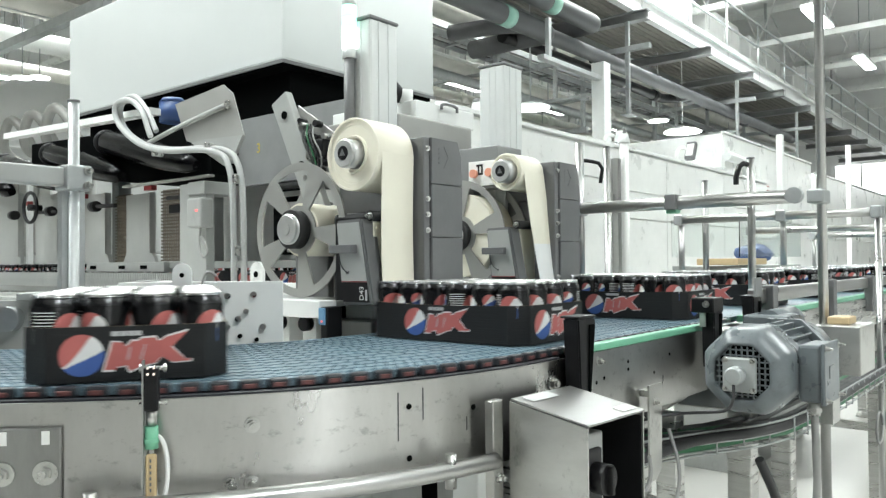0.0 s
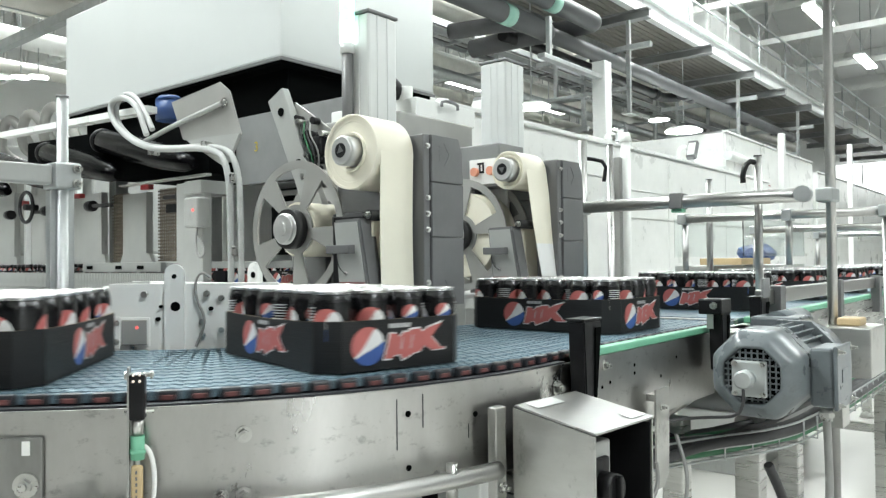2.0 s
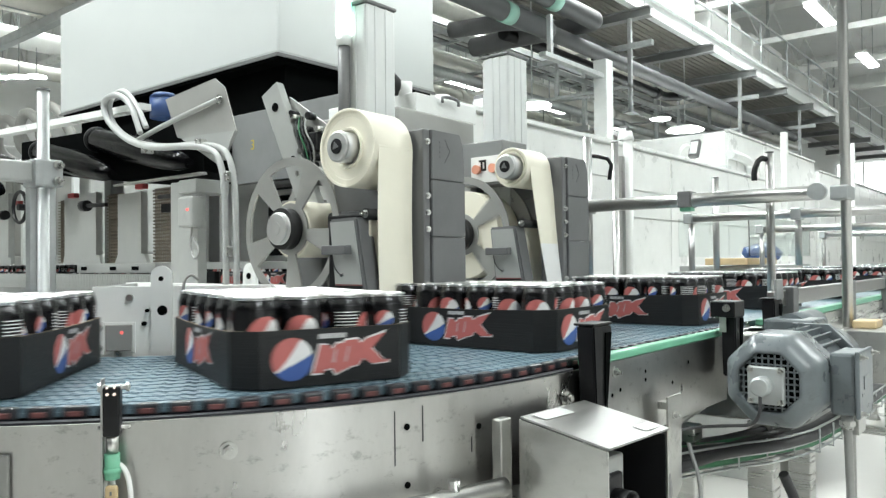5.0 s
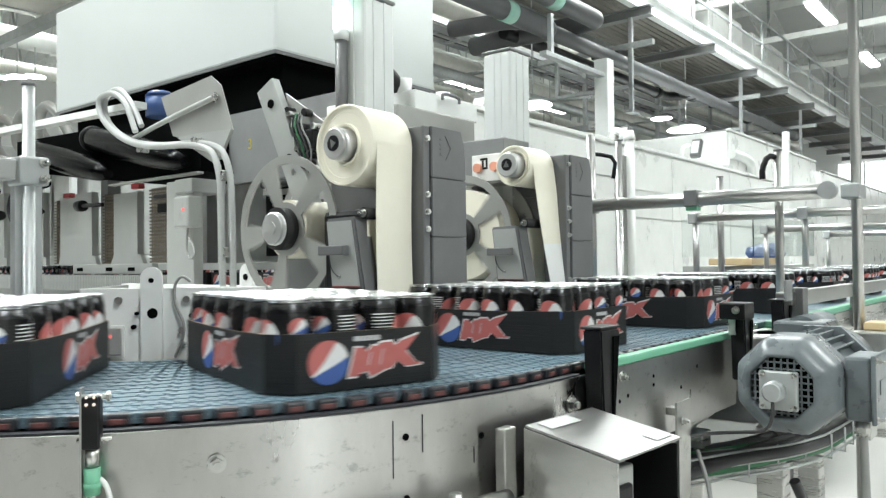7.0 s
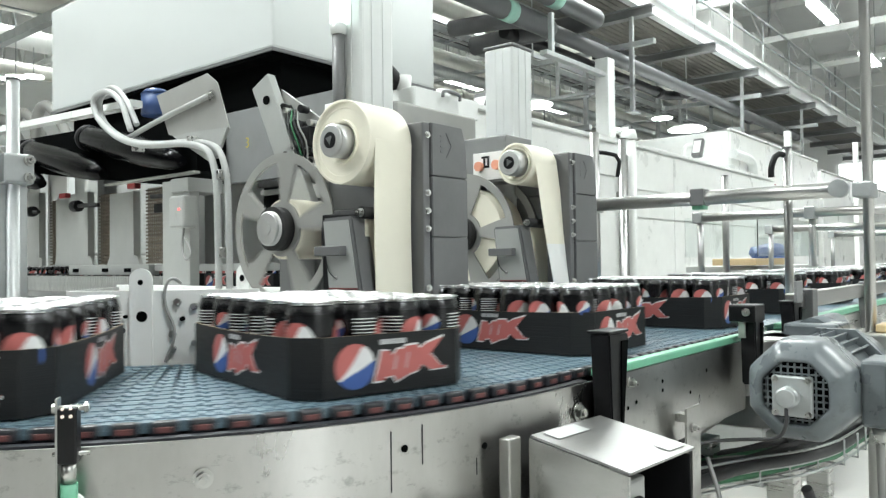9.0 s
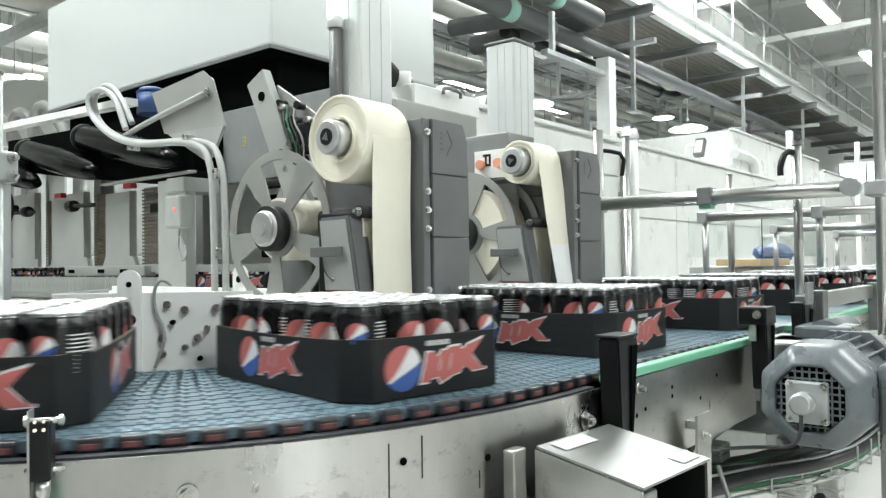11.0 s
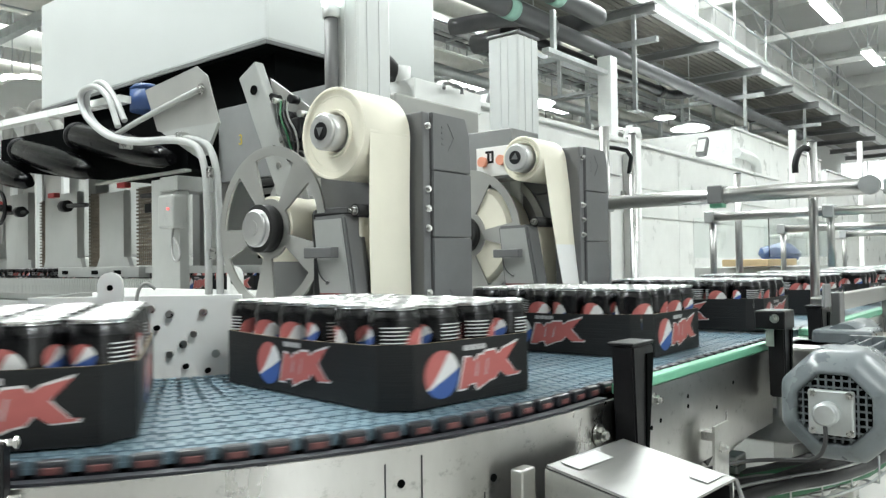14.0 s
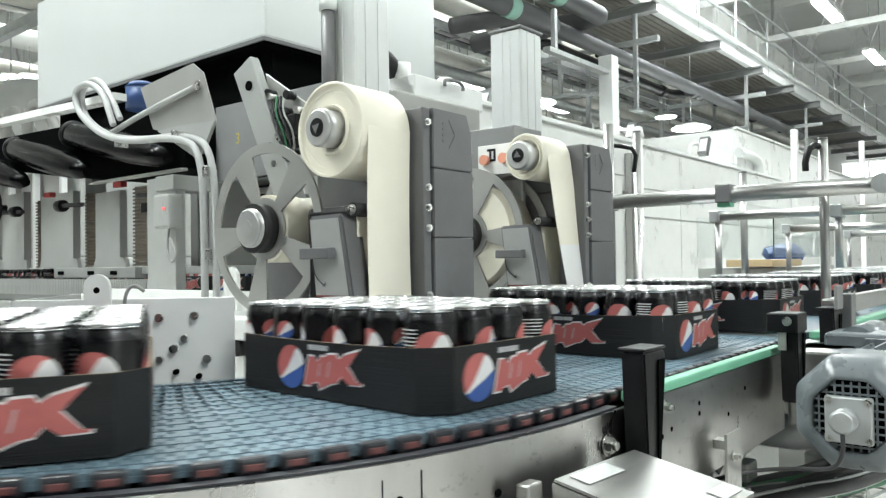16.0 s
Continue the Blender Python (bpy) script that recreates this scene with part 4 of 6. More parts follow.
    bm = cy((-0.034, 0, 0), (0.003, 0, 0), 0.035, 32)
    cyl(bm, (-0.038, 0, 0), (-0.034, 0, 0), 0.031, 32, 0.035)
    cyl(bm, (-0.0395, 0, 0), (-0.038, 0, 0), 0.014, 24)
    k = part("spool_knob", bm, HUB, sp, "round aluminium knob")
    part("knob_ring", cy((-0.026, 0, 0), (-0.002, 0, 0), 0.0445, 36), RUBBER, k, "black rubber ring")
    # applicator panel with handle
    AP = pose(0.035, 0.272, 1.242) @ pose(0, 0, 0, 0, 0, -90) @ FACE_Y
    outline = [(0.0, 0.0), (0.078, 0.002), (0.112, -0.178), (0.020, -0.178)]
    bm = pr(outline, -0.045, AP)
    bmesh.ops.bevel(bm, geom=list(bm.edges), offset=0.004, segments=2, affect="EDGES")
    ap = part("applicator", bm, GREYD, root, "grey applicator panel with a dark handle")
    part("front_plate", pr([(0.006, -0.006), (0.072, -0.005), (0.094, -0.128), (0.020, -0.128)], 0.0012, AP), CREAM, ap)
    part("name_field", pr([(0.020, -0.131), (0.0945, -0.131), (0.102, -0.172), (0.024, -0.172)], 0.0012, AP), BLACK, ap)
    part("red_line", pr([(0.020, -0.1285), (0.094, -0.1285), (0.0944, -0.1300), (0.0202, -0.1300)], 0.0018, AP), RED, ap)
    bm = bx(-0.002, 0.066, -0.070, -0.052, 0.010, 0.018, 0.002, AP)
    box(bm, -0.002, 0.008, -0.070, -0.052, 0.0, 0.012, 0.001, AP)
    box(bm, 0.056, 0.066, -0.070, -0.052, 0.0, 0.012, 0.001, AP)
    part("handle", bm, GREYD, ap, "dark grey handle")
    txt("D43", ap, AP @ pose(0.086, -0.168, 0.0022, 0, 0, 90), 0.017, INK_WHITE)
    part("unread_word", pr([(0.090, -0.168), (0.096, -0.168), (0.096, -0.146), (0.090, -0.146)], 0.0016, AP), INK_GREY, ap)
    part("screw", cy(AP @ Vector((0.040, -0.110, 0.001)), AP @ Vector((0.040, -0.110, 0.004)), 0.004, 12), ALU, ap)
    part("thin_wire", sw([AP @ Vector(p) for p in ((0.014, -0.072, 0.003), (0.018, -0.09, 0.004), (0.028, -0.104, 0.004), (0.040, -0.110, 0.004))], 0.0011, 6), CABLE_D, ap)
    part("guide_roller", cy((0.052, 0.150 + 0.035, 1.250), (0.162, 0.150 + 0.035, 1.250), 0.011, 16), RUBBER, root)
    part("roller_screw", hexbolt((0.052, 0.185, 1.250), (-1, 0, 0), 0.006), BOLT, root)
    if full:
        part("dark_core", bx(0.075, 0.166, 0.192, 0.325, 1.06, 1.262, 0.012), BLACK, root, "black roller housing")
    # carrier column
    bm = bx(0.178, 0.272, 0.305, 0.395, 1.02, 1.722, 0.006)
    col = part("carrier_column", bm, HOOD, root, "pale aluminium profile column")
    for x0, x1, ya, yb in ((0.1765, 0.1785, 0.335, 0.345), (0.1765, 0.1785, 0.357, 0.367), (0.205, 0.212, 0.3035, 0.3055), (0.238, 0.245, 0.3035, 0.3055)):
        part("profile_rib", bx(x0, x1, ya, yb, 1.05, 1.720), HOOD, col)
    part("column_cap", bx(0.175, 0.275, 0.302, 0.398, 1.722, 1.730, 0.003), GREYD, col, "dark end cap")
    part("column_foot", bx(0.14, 0.31, 0.27, 0.43, 0.0, 1.02, 0.004), CREAM, root)
    return root


def bmesh_roll(r):
    bm = bmesh.new()
    lathe(bm, [(0.034, 0.014), (0.036, 0.002), (0.040, 0.001), (0.0415, 0.006), (r * 0.80, 0.0055), (r * 0.81, 0.0048), (r - 0.005, 0.005), (r - 0.0045, 0.0), (r - 0.001, 0.0), (r, 0.001), (r, 0.109), (r - 0.001, 0.110), (0.040, 0.110)], 64, FACE_X)
    bm.normal_update()
    for f in bm.faces:
        f.smooth = abs(f.normal.x) < 0.2
    return bm


def spool_mesh():
    return cy((0.0046, 0, 0), (0.1078, 0, 0), 0.062, 40)


def txt(s, parent, m, size, material):
    cu = bpy.data.curves.new("lettering", "FONT")
    cu.body, cu.size, cu.extrude = s, size, 0.0002
    ob = new("lettering", cu)
    me = bpy.data.meshes.new_from_object(ob)
    bpy.data.objects.remove(ob)
    me.materials.clear()
    me.materials.append(material)
    return part("lettering", me, None, parent, "", m)


label_head(0.0, 0.0, 0.078, True, "dark grey labelling head with a full cream label roll")
second = label_head(0.552, 0.004, 0.050, False, "dark grey labelling head with a small label roll and white labels")

# spool of the second head is wound full
bm = cy((0.006, 0, 0), (0.104, 0, 0), 0.118, 48)
part("wound_paper", bm, PAPER, SPOOLS[1], "thick coil of cream backing paper")

# arm plate with wiring behind the first spool
arm = thing("wired_arm", "slanted grey plate arm with wiring and small fittings", "machine arm")
bm = bx(-0.010, 0.012, -0.062, -0.0, -0.36, 0.0, 0.003, Matrix.Translation((0.150, 0.62, 1.555)) @ Matrix.Rotation(math.radians(-26), 4, "X"))
R26 = Matrix.Translation((0.150, 0.622, 1.556)) @ Matrix.Rotation(math.radians(-26), 4, "X")
arm_rail = part("arm_rail", bm, CREAM, arm, "pale grey slanted rail")
for z in (-0.055, -0.20):
    part("hole", cy(R26 @ Vector((-0.013, -0.035, z)), R26 @ Vector((-0.010, -0.035, z)), 0.010, 18), DARK, arm)
part("arm_plate", pr(((0.548, 1.548), (0.412, 1.462), (0.398, 1.330), (0.500, 1.330)), 0.006, Matrix.Translation((0.166, 0, 0)) @ FACE_X), GREYL, arm)
for y, z, r in ((0.505, 1.492, 0.006), (0.470, 1.455, 0.012), (0.445, 1.430, 0.014), (0.480, 1.410, 0.008), (0.425, 1.455, 0.007), (0.455, 1.375, 0.011), (0.490, 1.360, 0.007), (0.420, 1.360, 0.010)):
    part("fitting", cy((0.166, y, z), (0.138, y, z), r, 14), BOLT if r < 0.011 else BLACK, arm)
for k in range(4):
    part("wire", sw(((0.150, 0.505 - k * 0.012, 1.49), (0.135, 0.49 - k * 0.01, 1.455), (0.138, 0.47 - k * 0.015, 1.41), (0.155, 0.455, 1.35)), 0.0022, 6), (CABLE_D, CABLE_G, CABLE_D, CABLE)[k], arm)
for y, z, r in ((0.520, 1.500, 0.010), (0.500, 1.455, 0.008), (0.462, 1.490, 0.009), (0.440, 1.395, 0.009), (0.470, 1.345, 0.008)):
    part("fitting", cy((0.166, y, z), (0.146, y, z), r, 12), BLACK, arm)
part("fitting", bx(0.140, 0.166, 0.425, 0.455, 1.405, 1.450, 0.004), BLACK, arm, "black connector block")
part("arm_support", bx(0.166, 0.186, 0.44, 0.56, 1.0, 1.30, 0.003), GREYD, arm)

# stack light on its black pole
stack = thing("stack_light", "signal tower with lit white and green lenses on a black pole", "signal light")
part("pole", cy((0.165, 0.360, 1.40), (0.165, 0.360, 1.632), 0.0135, 20), GREYD, stack, "black pole")
part("pole_foot", bx(0.145, 0.185, 0.335, 0.385, 1.39, 1.41, 0.002), GREYD, stack)
part("collar", cy((0.165, 0.360, 1.632), (0.165, 0.360, 1.655), 0.0165, 24), HOOD, stack)
part("white_lens", la([(0.0172, 1.655), (0.0180, 1.660), (0.0180, 1.700), (0.0172, 1.704)], 24, Matrix.Translation((0.165, 0.360, 0))), LAMP_WHITE, stack, "bright white lens")
for z0, z1 in ((1.705, 1.727), (1.729, 1.757)):
    part("green_lens", la([(0.0168, z0), (0.0174, z0 + 0.003), (0.0174, z1 - 0.003), (0.0168, z1)], 24, Matrix.Translation((0.165, 0.360, 0))), LAMP_GREEN, stack, "pale green lens")
part("top_cap", la([(0.0172, 1.757), (0.0172, 1.770), (0.010, 1.776)], 24, Matrix.Translation((0.165, 0.360, 0))), HOOD, stack)

# white beam that carries the heads, with black feet
beam = thing("support_beam", "white painted steel channel under the label spools", "support beam")
part("channel", bx(0.000, 0.05, 0.285, 0.64, 1.035, 1.072, 0.002), WHITE, beam)
part("shelf", bx(0.05, 0.60, 0.285, 0.64, 1.058, 1.070, 0.002), CREAM, beam)
for y in (0.56, 0.42, 0.33):
    part("foot_block", bx(0.03, 0.075, y, y + 0.045, 0.80, 1.035, 0.003), WHITE, beam)
    part("knob", cy((0.012, y + 0.022, 1.02), (0.030, y + 0.022, 1.02), 0.016, 16), BLACK, beam, "black knob")
part("foot_block", bx(0.10, 0.55, 0.42, 0.50, 0.0, 1.058, 0.004), DARK, beam)
eye = thing("photo_eye", "black photo eye with a pale blue lens face", "sensor")
part("eye_body", bx(0.002, 0.045, 0.262, 0.284, 0.985, 1.060, 0.003), BLACK, eye)
part("eye_face", bx(-0.004, 0.002, 0.266, 0.284, 1.022, 1.058, 0.002), mat("pale_blue_plastic", (0.15, 0.32, 0.50), 0.35), eye, "pale blue sensor face")
part("eye_spot", cy((-0.0045, 0.272, 1.030), (-0.006, 0.272, 1.030), 0.0025, 10), LED_RED, eye)

# small fixings and control panel of the second head
ctrl = thing("control_box", "grey control box with two orange buttons and a pictogram plate", "control box")
part("box_body", bx(0.66, 0.78, 0.285, 0.43, 1.36, 1.478, 0.003), GREY, ctrl)
part("button_plate", bx(0.656, 0.660, 0.288, 0.385, 1.367, 1.437, 0.001), PAPER_W, ctrl, "white button plate")
for y in (0.362, 0.308):
    part("button", cy((0.656, y, 1.402), (0.644, y, 1.402), 0.012, 20), mat("salmon_button_plastic", (0.75, 0.33, 0.22), 0.4), ctrl, "salmon push button")
random.seed(4)
dot = finish(bx(0.6548, 0.656, 0.0, 0.0055, 0.0, 0.0055), "pictogram_dot", BLACK)
for a in range(4):
    for b in range(5):
        if random.random() < 0.6:
            part("pictogram_dot", dot, None, ctrl, "", pose(0, 0.334 + a * 0.006, 1.398 + b * 0.006))
part("box_stay", bx(0.70, 0.78, 0.40, 0.42, 1.06, 1.36), GREY, ctrl)
cab = thing("gearbox_cover", "grey sheet cover on top of the machine behind the labels", "machine cover")
part("cover", bx(0.60, 0.96, 0.60, 0.95, 1.06, 1.60, 0.006), GREYL, cab)
part("grip", sw(((0.80, 0.60, 1.64), (0.80, 0.60, 1.66), (0.88, 0.60, 1.66), (0.88, 0.60, 1.64)), 0.005, 8, 1), GREYD, cab)
part("cover_step", bx(0.70, 1.0, 0.62, 1.0, 1.60, 1.66, 0.004), WHITE, cab)
part("cover_leg", bx(0.62, 0.94, 0.62, 0.93, 0.0, 1.06, 0.004), CREAM, cab)
for x, z in ((0.72, 1.70), (0.90, 1.69)):
    part("cover_fitting", cy((x, 0.68, 1.655), (x, 0.68, z), 0.022, 14), WHITE, cab)
part("hose_elbow", sw(((0.62, 0.7, 1.60), (0.60, 0.7, 1.69), (0.66, 0.7, 1.72), (0.74, 0.7, 1.66)), 0.024, 12), RUBBER, cab)



# ---- packing machine behind the feed ----
hood = thing("extraction_hood", "large light grey sheet metal hood over the packing machine", "machine hood")
bm = bx(0.975, 1.965, 1.60, 3.53, 2.012, 2.575, 0.012)
part("hood_shell", bm, HOOD_SHEET, hood)
# shade below the hood, built as a black sheet and a solid block
part("hood_underside", bx(0.99, 1.95, 1.615, 3.515, 1.990, 2.012), DARK, hood, "underside, near-black for the shade below the hood")
part("hood_recess", bx(1.06, 1.90, 1.66, 3.45, 1.805, 1.990), DARK, hood, "solid black block standing for the shade under the hood")
part("hood_lip", bx(0.972, 1.968, 1.597, 1.602, 2.000, 2.014), GREYD, hood)
part("hood_lip", bx(0.971, 0.977, 1.602, 3.53, 2.000, 2.014), GREYD, hood)
for x, y in ((1.90, 1.7), (1.90, 3.45), (1.25, 3.45)):
    part("hood_leg", bx(x - 0.04, x + 0.04, y - 0.04, y + 0.04, 0.0, 1.99, 0.004), CREAM, hood)

packer = thing("packing_machine", "pale grey packing machine with open guard, plates and cable conduits", "packing machine")
part("end_frame", bx(0.66, 0.70, 1.69, 1.875, 0.0, 1.478, 0.003), CREAM, packer, "pale grey upright frame plate")
part("top_bracket", bx(0.65, 0.80, 1.685, 1.80, 1.43, 1.482, 0.003), CREAM, packer)
# this plate's grey is darkened to hold the shade of the hood
part("side_wall", bx(1.00, 1.04, 1.20, 1.95, 1.50, 1.80, 0.003), GREY, packer, "wall plate with a yellow numeral, greyed for the hood's shade")
txt("3", packer, Matrix.Translation((0.998, 1.815, 1.640)) @ Matrix(((0, 0, -1, 0), (-1, 0, 0, 0), (0, 1, 0, 0), (0, 0, 0, 1))), 0.06, mat("yellow_numeral", (0.55, 0.42, 0.06), 0.5))
# the plate's black colour replaces the shade of an open interior
part("wall_low", bx(1.015, 1.04, 1.0, 1.72, 1.19, 1.498, 0.002), DARK, packer, "near-black plate standing for the unlit machine interior")
for y0, y1, z0, z1 in ((1.06, 1.22, 1.20, 1.40), (1.26, 1.40, 1.20, 1.42), (1.46, 1.60, 1.20, 1.41)):
    part("curtain_panel", bx(0.990, 1.000, y0, y1, z0, z1, 0.002), GREYL, packer, "dull clear curtain panel")
part("curtain_bar", bx(0.985, 1.010, 1.02, 1.70, 1.435, 1.455, 0.002), GREYL, packer)
part("roller_bar", cy((0.97, 1.02, 1.475), (0.97, 1.68, 1.475), 0.014, 12), RUBBER, packer)
part("guard_sheet", pr(((1.842, 1.799), (1.515, 1.829), (1.455, 1.788), (1.387, 1.623), (1.456, 1.525), (1.60, 1.60), (1.761, 1.642)), 0.004, Matrix.Translation((0.62, 0, 0)) @ FACE_X), GREYL, packer, "grey tilted guard sheet")
part("guard_fold", pr(((1.387, 1.623), (1.456, 1.525), (1.50, 1.52), (1.72, 1.63), (1.60, 1.632)), 0.006, Matrix.Translation((0.612, 0, 0)) @ FACE_X), CREAM, packer)
part("guard_stay", sw(((0.608, 1.48, 1.745), (0.606, 1.80, 1.70), (0.606, 2.02, 1.66)), 0.010, 8, 1), CREAM, packer)
part("guard_screw", hexbolt((0.612, 1.478, 1.745), (-1, 0, 0), 0.014), BOLT, packer)
bm = bmesh.new()
prism(bm, ((3.55, 1.846), (2.05, 1.790), (2.05, 1.818), (3.55, 1.876)), 0.05, Matrix.Translation((0.63, 0, 0)) @ FACE_X)
part("guard_beam", bm, WHITE, packer, "white slanted guard beam")
# conduits
for k, o in enumerate((0.0, 0.025)):
    part("conduit", sw(((0.60 - o, 1.95, 1.70 - o), (0.60 - o, 2.02, 1.80), (0.60 - o, 2.13, 1.885 - o), (0.60 - o, 2.26, 1.845), (0.60 - o, 2.20, 1.72 + o * 0.5), (0.60 - o, 1.94, 1.615 - o * 0.3), (0.60 - o, 1.46 + o, 1.590 - o * 0.3), (0.60 - o, 1.375 + o, 1.50), (0.60 - o, 1.364 + o, 1.30), (0.60 - o, 1.362 + o, 0.90)), 0.0115, 12), CABLE_L, packer, "grey corrugated cable conduit")
for y, z in ((1.93, 1.612), (1.56, 1.592), (1.385, 1.46), (1.376, 1.20)):
    part("conduit_clip", bx(0.570, 0.618, y - 0.007, y + 0.007, z - 0.018, z + 0.018, 0.003), BOLT, packer)
# black body that stands for the shade under the guard, and the drums
part("dark_shroud", pr(((3.75, 1.862), (2.05, 1.800), (1.95, 1.70), (1.95, 1.548), (2.60, 1.556), (3.0, 1.60), (3.75, 1.70)), 0.42, Matrix.Translation((0.86, 0, 0)) @ FACE_X), DARK, packer, "solid black body standing for the shade under the guard")
for k in range(4):
    a, b = Vector((0.86, 2.90 + k * 0.63, 1.790)), Vector((0.76, 1.86 + k * 0.61, 1.560))
    d = b - a
    m = Matrix.Translation(a) @ d.to_track_quat("Z", "Y").to_matrix().to_4x4()
    prof = [(0.030, -0.02), (0.052, 0.0), (0.060, 0.10), (0.066, 0.45), (0.060, 0.72), (0.045, 0.92), (0.022, 1.02)]
    drum = part("suction_drum", la(prof, 28, m), DRUM, packer, "glossy black suction drum")
    part("drum_rim", la([(0.053, 0.03), (0.0635, 0.034), (0.0640, 0.05), (0.056, 0.056)], 28, m), BLACK, drum)
part("pale_strip", bx(0.80, 0.83, 1.88, 2.60, 1.526, 1.536, 0.002), GREYL, packer)
for y0, y1 in ((1.88, 2.28), (2.76, 3.02), (3.40, 3.66)):
    part("short_rod", cy((0.85, y0, 1.452), (0.85, y1, 1.46), 0.010, 10), RUBBER, packer, "black rod")
for y in (2.10, 2.95, 3.46, 3.95):
    part("rod_knob", cy((0.85, y, 1.457), (0.85, y + 0.05, 1.458), 0.028, 12), BLACK, packer)
for y in (2.44, 3.12, 3.80):
    part("red_tab", bx(0.86, 0.89, y, y + 0.07, 1.510, 1.534, 0.003), RED, packer, "small red tab")
for y0, y1, fl in ((3.525, 3.84, 0.0), (2.975, 3.355, 0.02), (2.536, 2.784, 0.03), (4.05, 4.5, 0.0)):
    zt = 1.505 + (y0 - 2.5) * 0.06
    bm = pr(((y0 - fl, 1.165), (y1 + fl, 1.165), (y1, 1.21), (y1, zt), (y0, zt), (y0, 1.21)), 0.02, Matrix.Translation((0.92, 0, 0)) @ FACE_X)
    part("format_plate", bm, CREAM, packer, "grey format plate")
    part("plate_lip", bx(0.905, 0.92, y0, y0 + 0.012, 1.21, zt), CREAM, packer)
for y0, y1 in ((2.29, 2.52), (2.80, 2.965), (3.37, 3.51)):
    bm = bmesh.new()
    n = int((y1 - y0) / 0.016)
    for k in range(n):
        box(bm, 0.960, 0.964, y0 + k * 0.016, y0 + k * 0.016 + 0.007, 1.17, 1.52)
    for k in range(22):
        box(bm, 0.957, 0.961, y0, y1, 1.17 + k * 0.016, 1.177 + k * 0.016)
    part("wire_mesh", bm, MESH, packer, "bronze wire mesh panel")
part("black_block", bx(0.94, 0.96, 2.33, 2.42, 1.40, 1.44), BLACK, packer)
part("base_flange", bx(0.900, 0.955, 2.40, 3.17, 1.118, 1.166, 0.003), CREAM, packer)
for y in (2.55, 2.76, 3.06):
    part("flange_slot", bx(0.897, 0.902, y, y + 0.06, 1.132, 1.150), DARK, packer)
part("lower_rail", bx(0.93, 0.96, 1.20, 2.40, 1.135, 1.165, 0.002), CREAM, packer)
band = part("band_back", bx(0.806, 0.815, 2.05, 4.55, 1.035, 1.116), GREYL, packer, "pale ribbed chain guard")
rib_me = finish(bx(0.798, 0.806, 0.0, 0.009, 1.040, 1.112), "rib", CREAM)
for k in range(150):
    part("rib", rib_me, None, band, "", pose(0, 2.10 + k * 0.016, 0))
part("base_frame", bx(0.70, 1.9, 1.30, 4.6, 0.0, 0.98, 0.004), CREAM, packer)
part("step_ledge", bx(0.66, 0.80, 2.15, 2.48, 0.98, 1.058, 0.003), WHITE, packer)
part("lower_panel", bx(0.62, 0.66, 1.10, 2.15, 0.30, 1.085, 0.003), WHITE, packer, "white lower side panel")
for y, z in ((1.30, 1.16),):
    part("lobe_plate", pr([(y - 0.035, 1.0), (y + 0.035, 1.0)] + [(y + 0.035 * math.cos(math.pi * k / 8), z - 0.035 + 0.035 * math.sin(math.pi * k / 8)) for k in range(9)], 0.012, Matrix.Translation((0.606, 0, 0)) @ FACE_X), WHITE, packer)
    part("lobe_hole", cy((0.605, y, z - 0.045), (0.602, y, z - 0.045), 0.011, 14), DARK, packer)
jbx = part("junction_box", bx(0.60, 0.66, 1.635, 1.730, 1.295, 1.410, 0.008), CREAM, packer, "grey junction box with a small lamp")
part("lamp", cy((0.60, 1.66, 1.36), (0.594, 1.66, 1.36), 0.005, 12), LED_RED, jbx)
part("box_lead", sw(((0.63, 1.68, 1.30), (0.62, 1.68, 1.22), (0.60, 1.62, 1.17), (0.60, 1.58, 1.20), (0.62, 1.66, 1.26)), 0.0045, 8), CABLE, packer)
part("wheel_ring", sw([(0.78, 3.577 + 0.085 * math.cos(a * math.pi / 9), 1.48 + 0.085 * math.sin(a * math.pi / 9)) for a in range(19)], 0.010, 8, 1), BLACK, packer, "black handwheel")
part("wheel_hub", cy((0.77, 3.577, 1.48), (0.84, 3.577, 1.48), 0.018, 14), BLACK, packer)
bm = cy((0.75, 2.07, 1.77), (0.75, 2.07, 1.856), 0.058, 14)
cyl(bm, (0.75, 2.07, 1.856), (0.75, 2.07, 1.876), 0.061, 14, 0.042)
part("blue_cap", bm, BLUE, packer, "dark blue ribbed cap")

# conveyor behind the machine that carries waiting packs
rear = thing("rear_conveyor", "pale conveyor behind the packing machine carrying packs", "conveyor")
part("rear_bed", bx(1.07, 1.44, 1.1, 5.6, 0.985, 1.050, 0.004), CREAM, rear)
for y in (1.3, 3.2, 5.2):
    part("rear_leg", bx(1.20, 1.30, y, y + 0.08, 0.98 if y < 4.3 else 0.0, 0.985), CREAM, rear)
REAR = []
for k in range(14):
    p = copy_thing(first_pack, pose(1.25, 1.4 + k * 0.3, 1.051, 0, 0, 90))
    tagged(p, "black cardboard tray of drink cans on the rear conveyor", "drink cans", "packs behind the machine")
    vary_cans(p)
    REAR.append((p, k * 0.30))

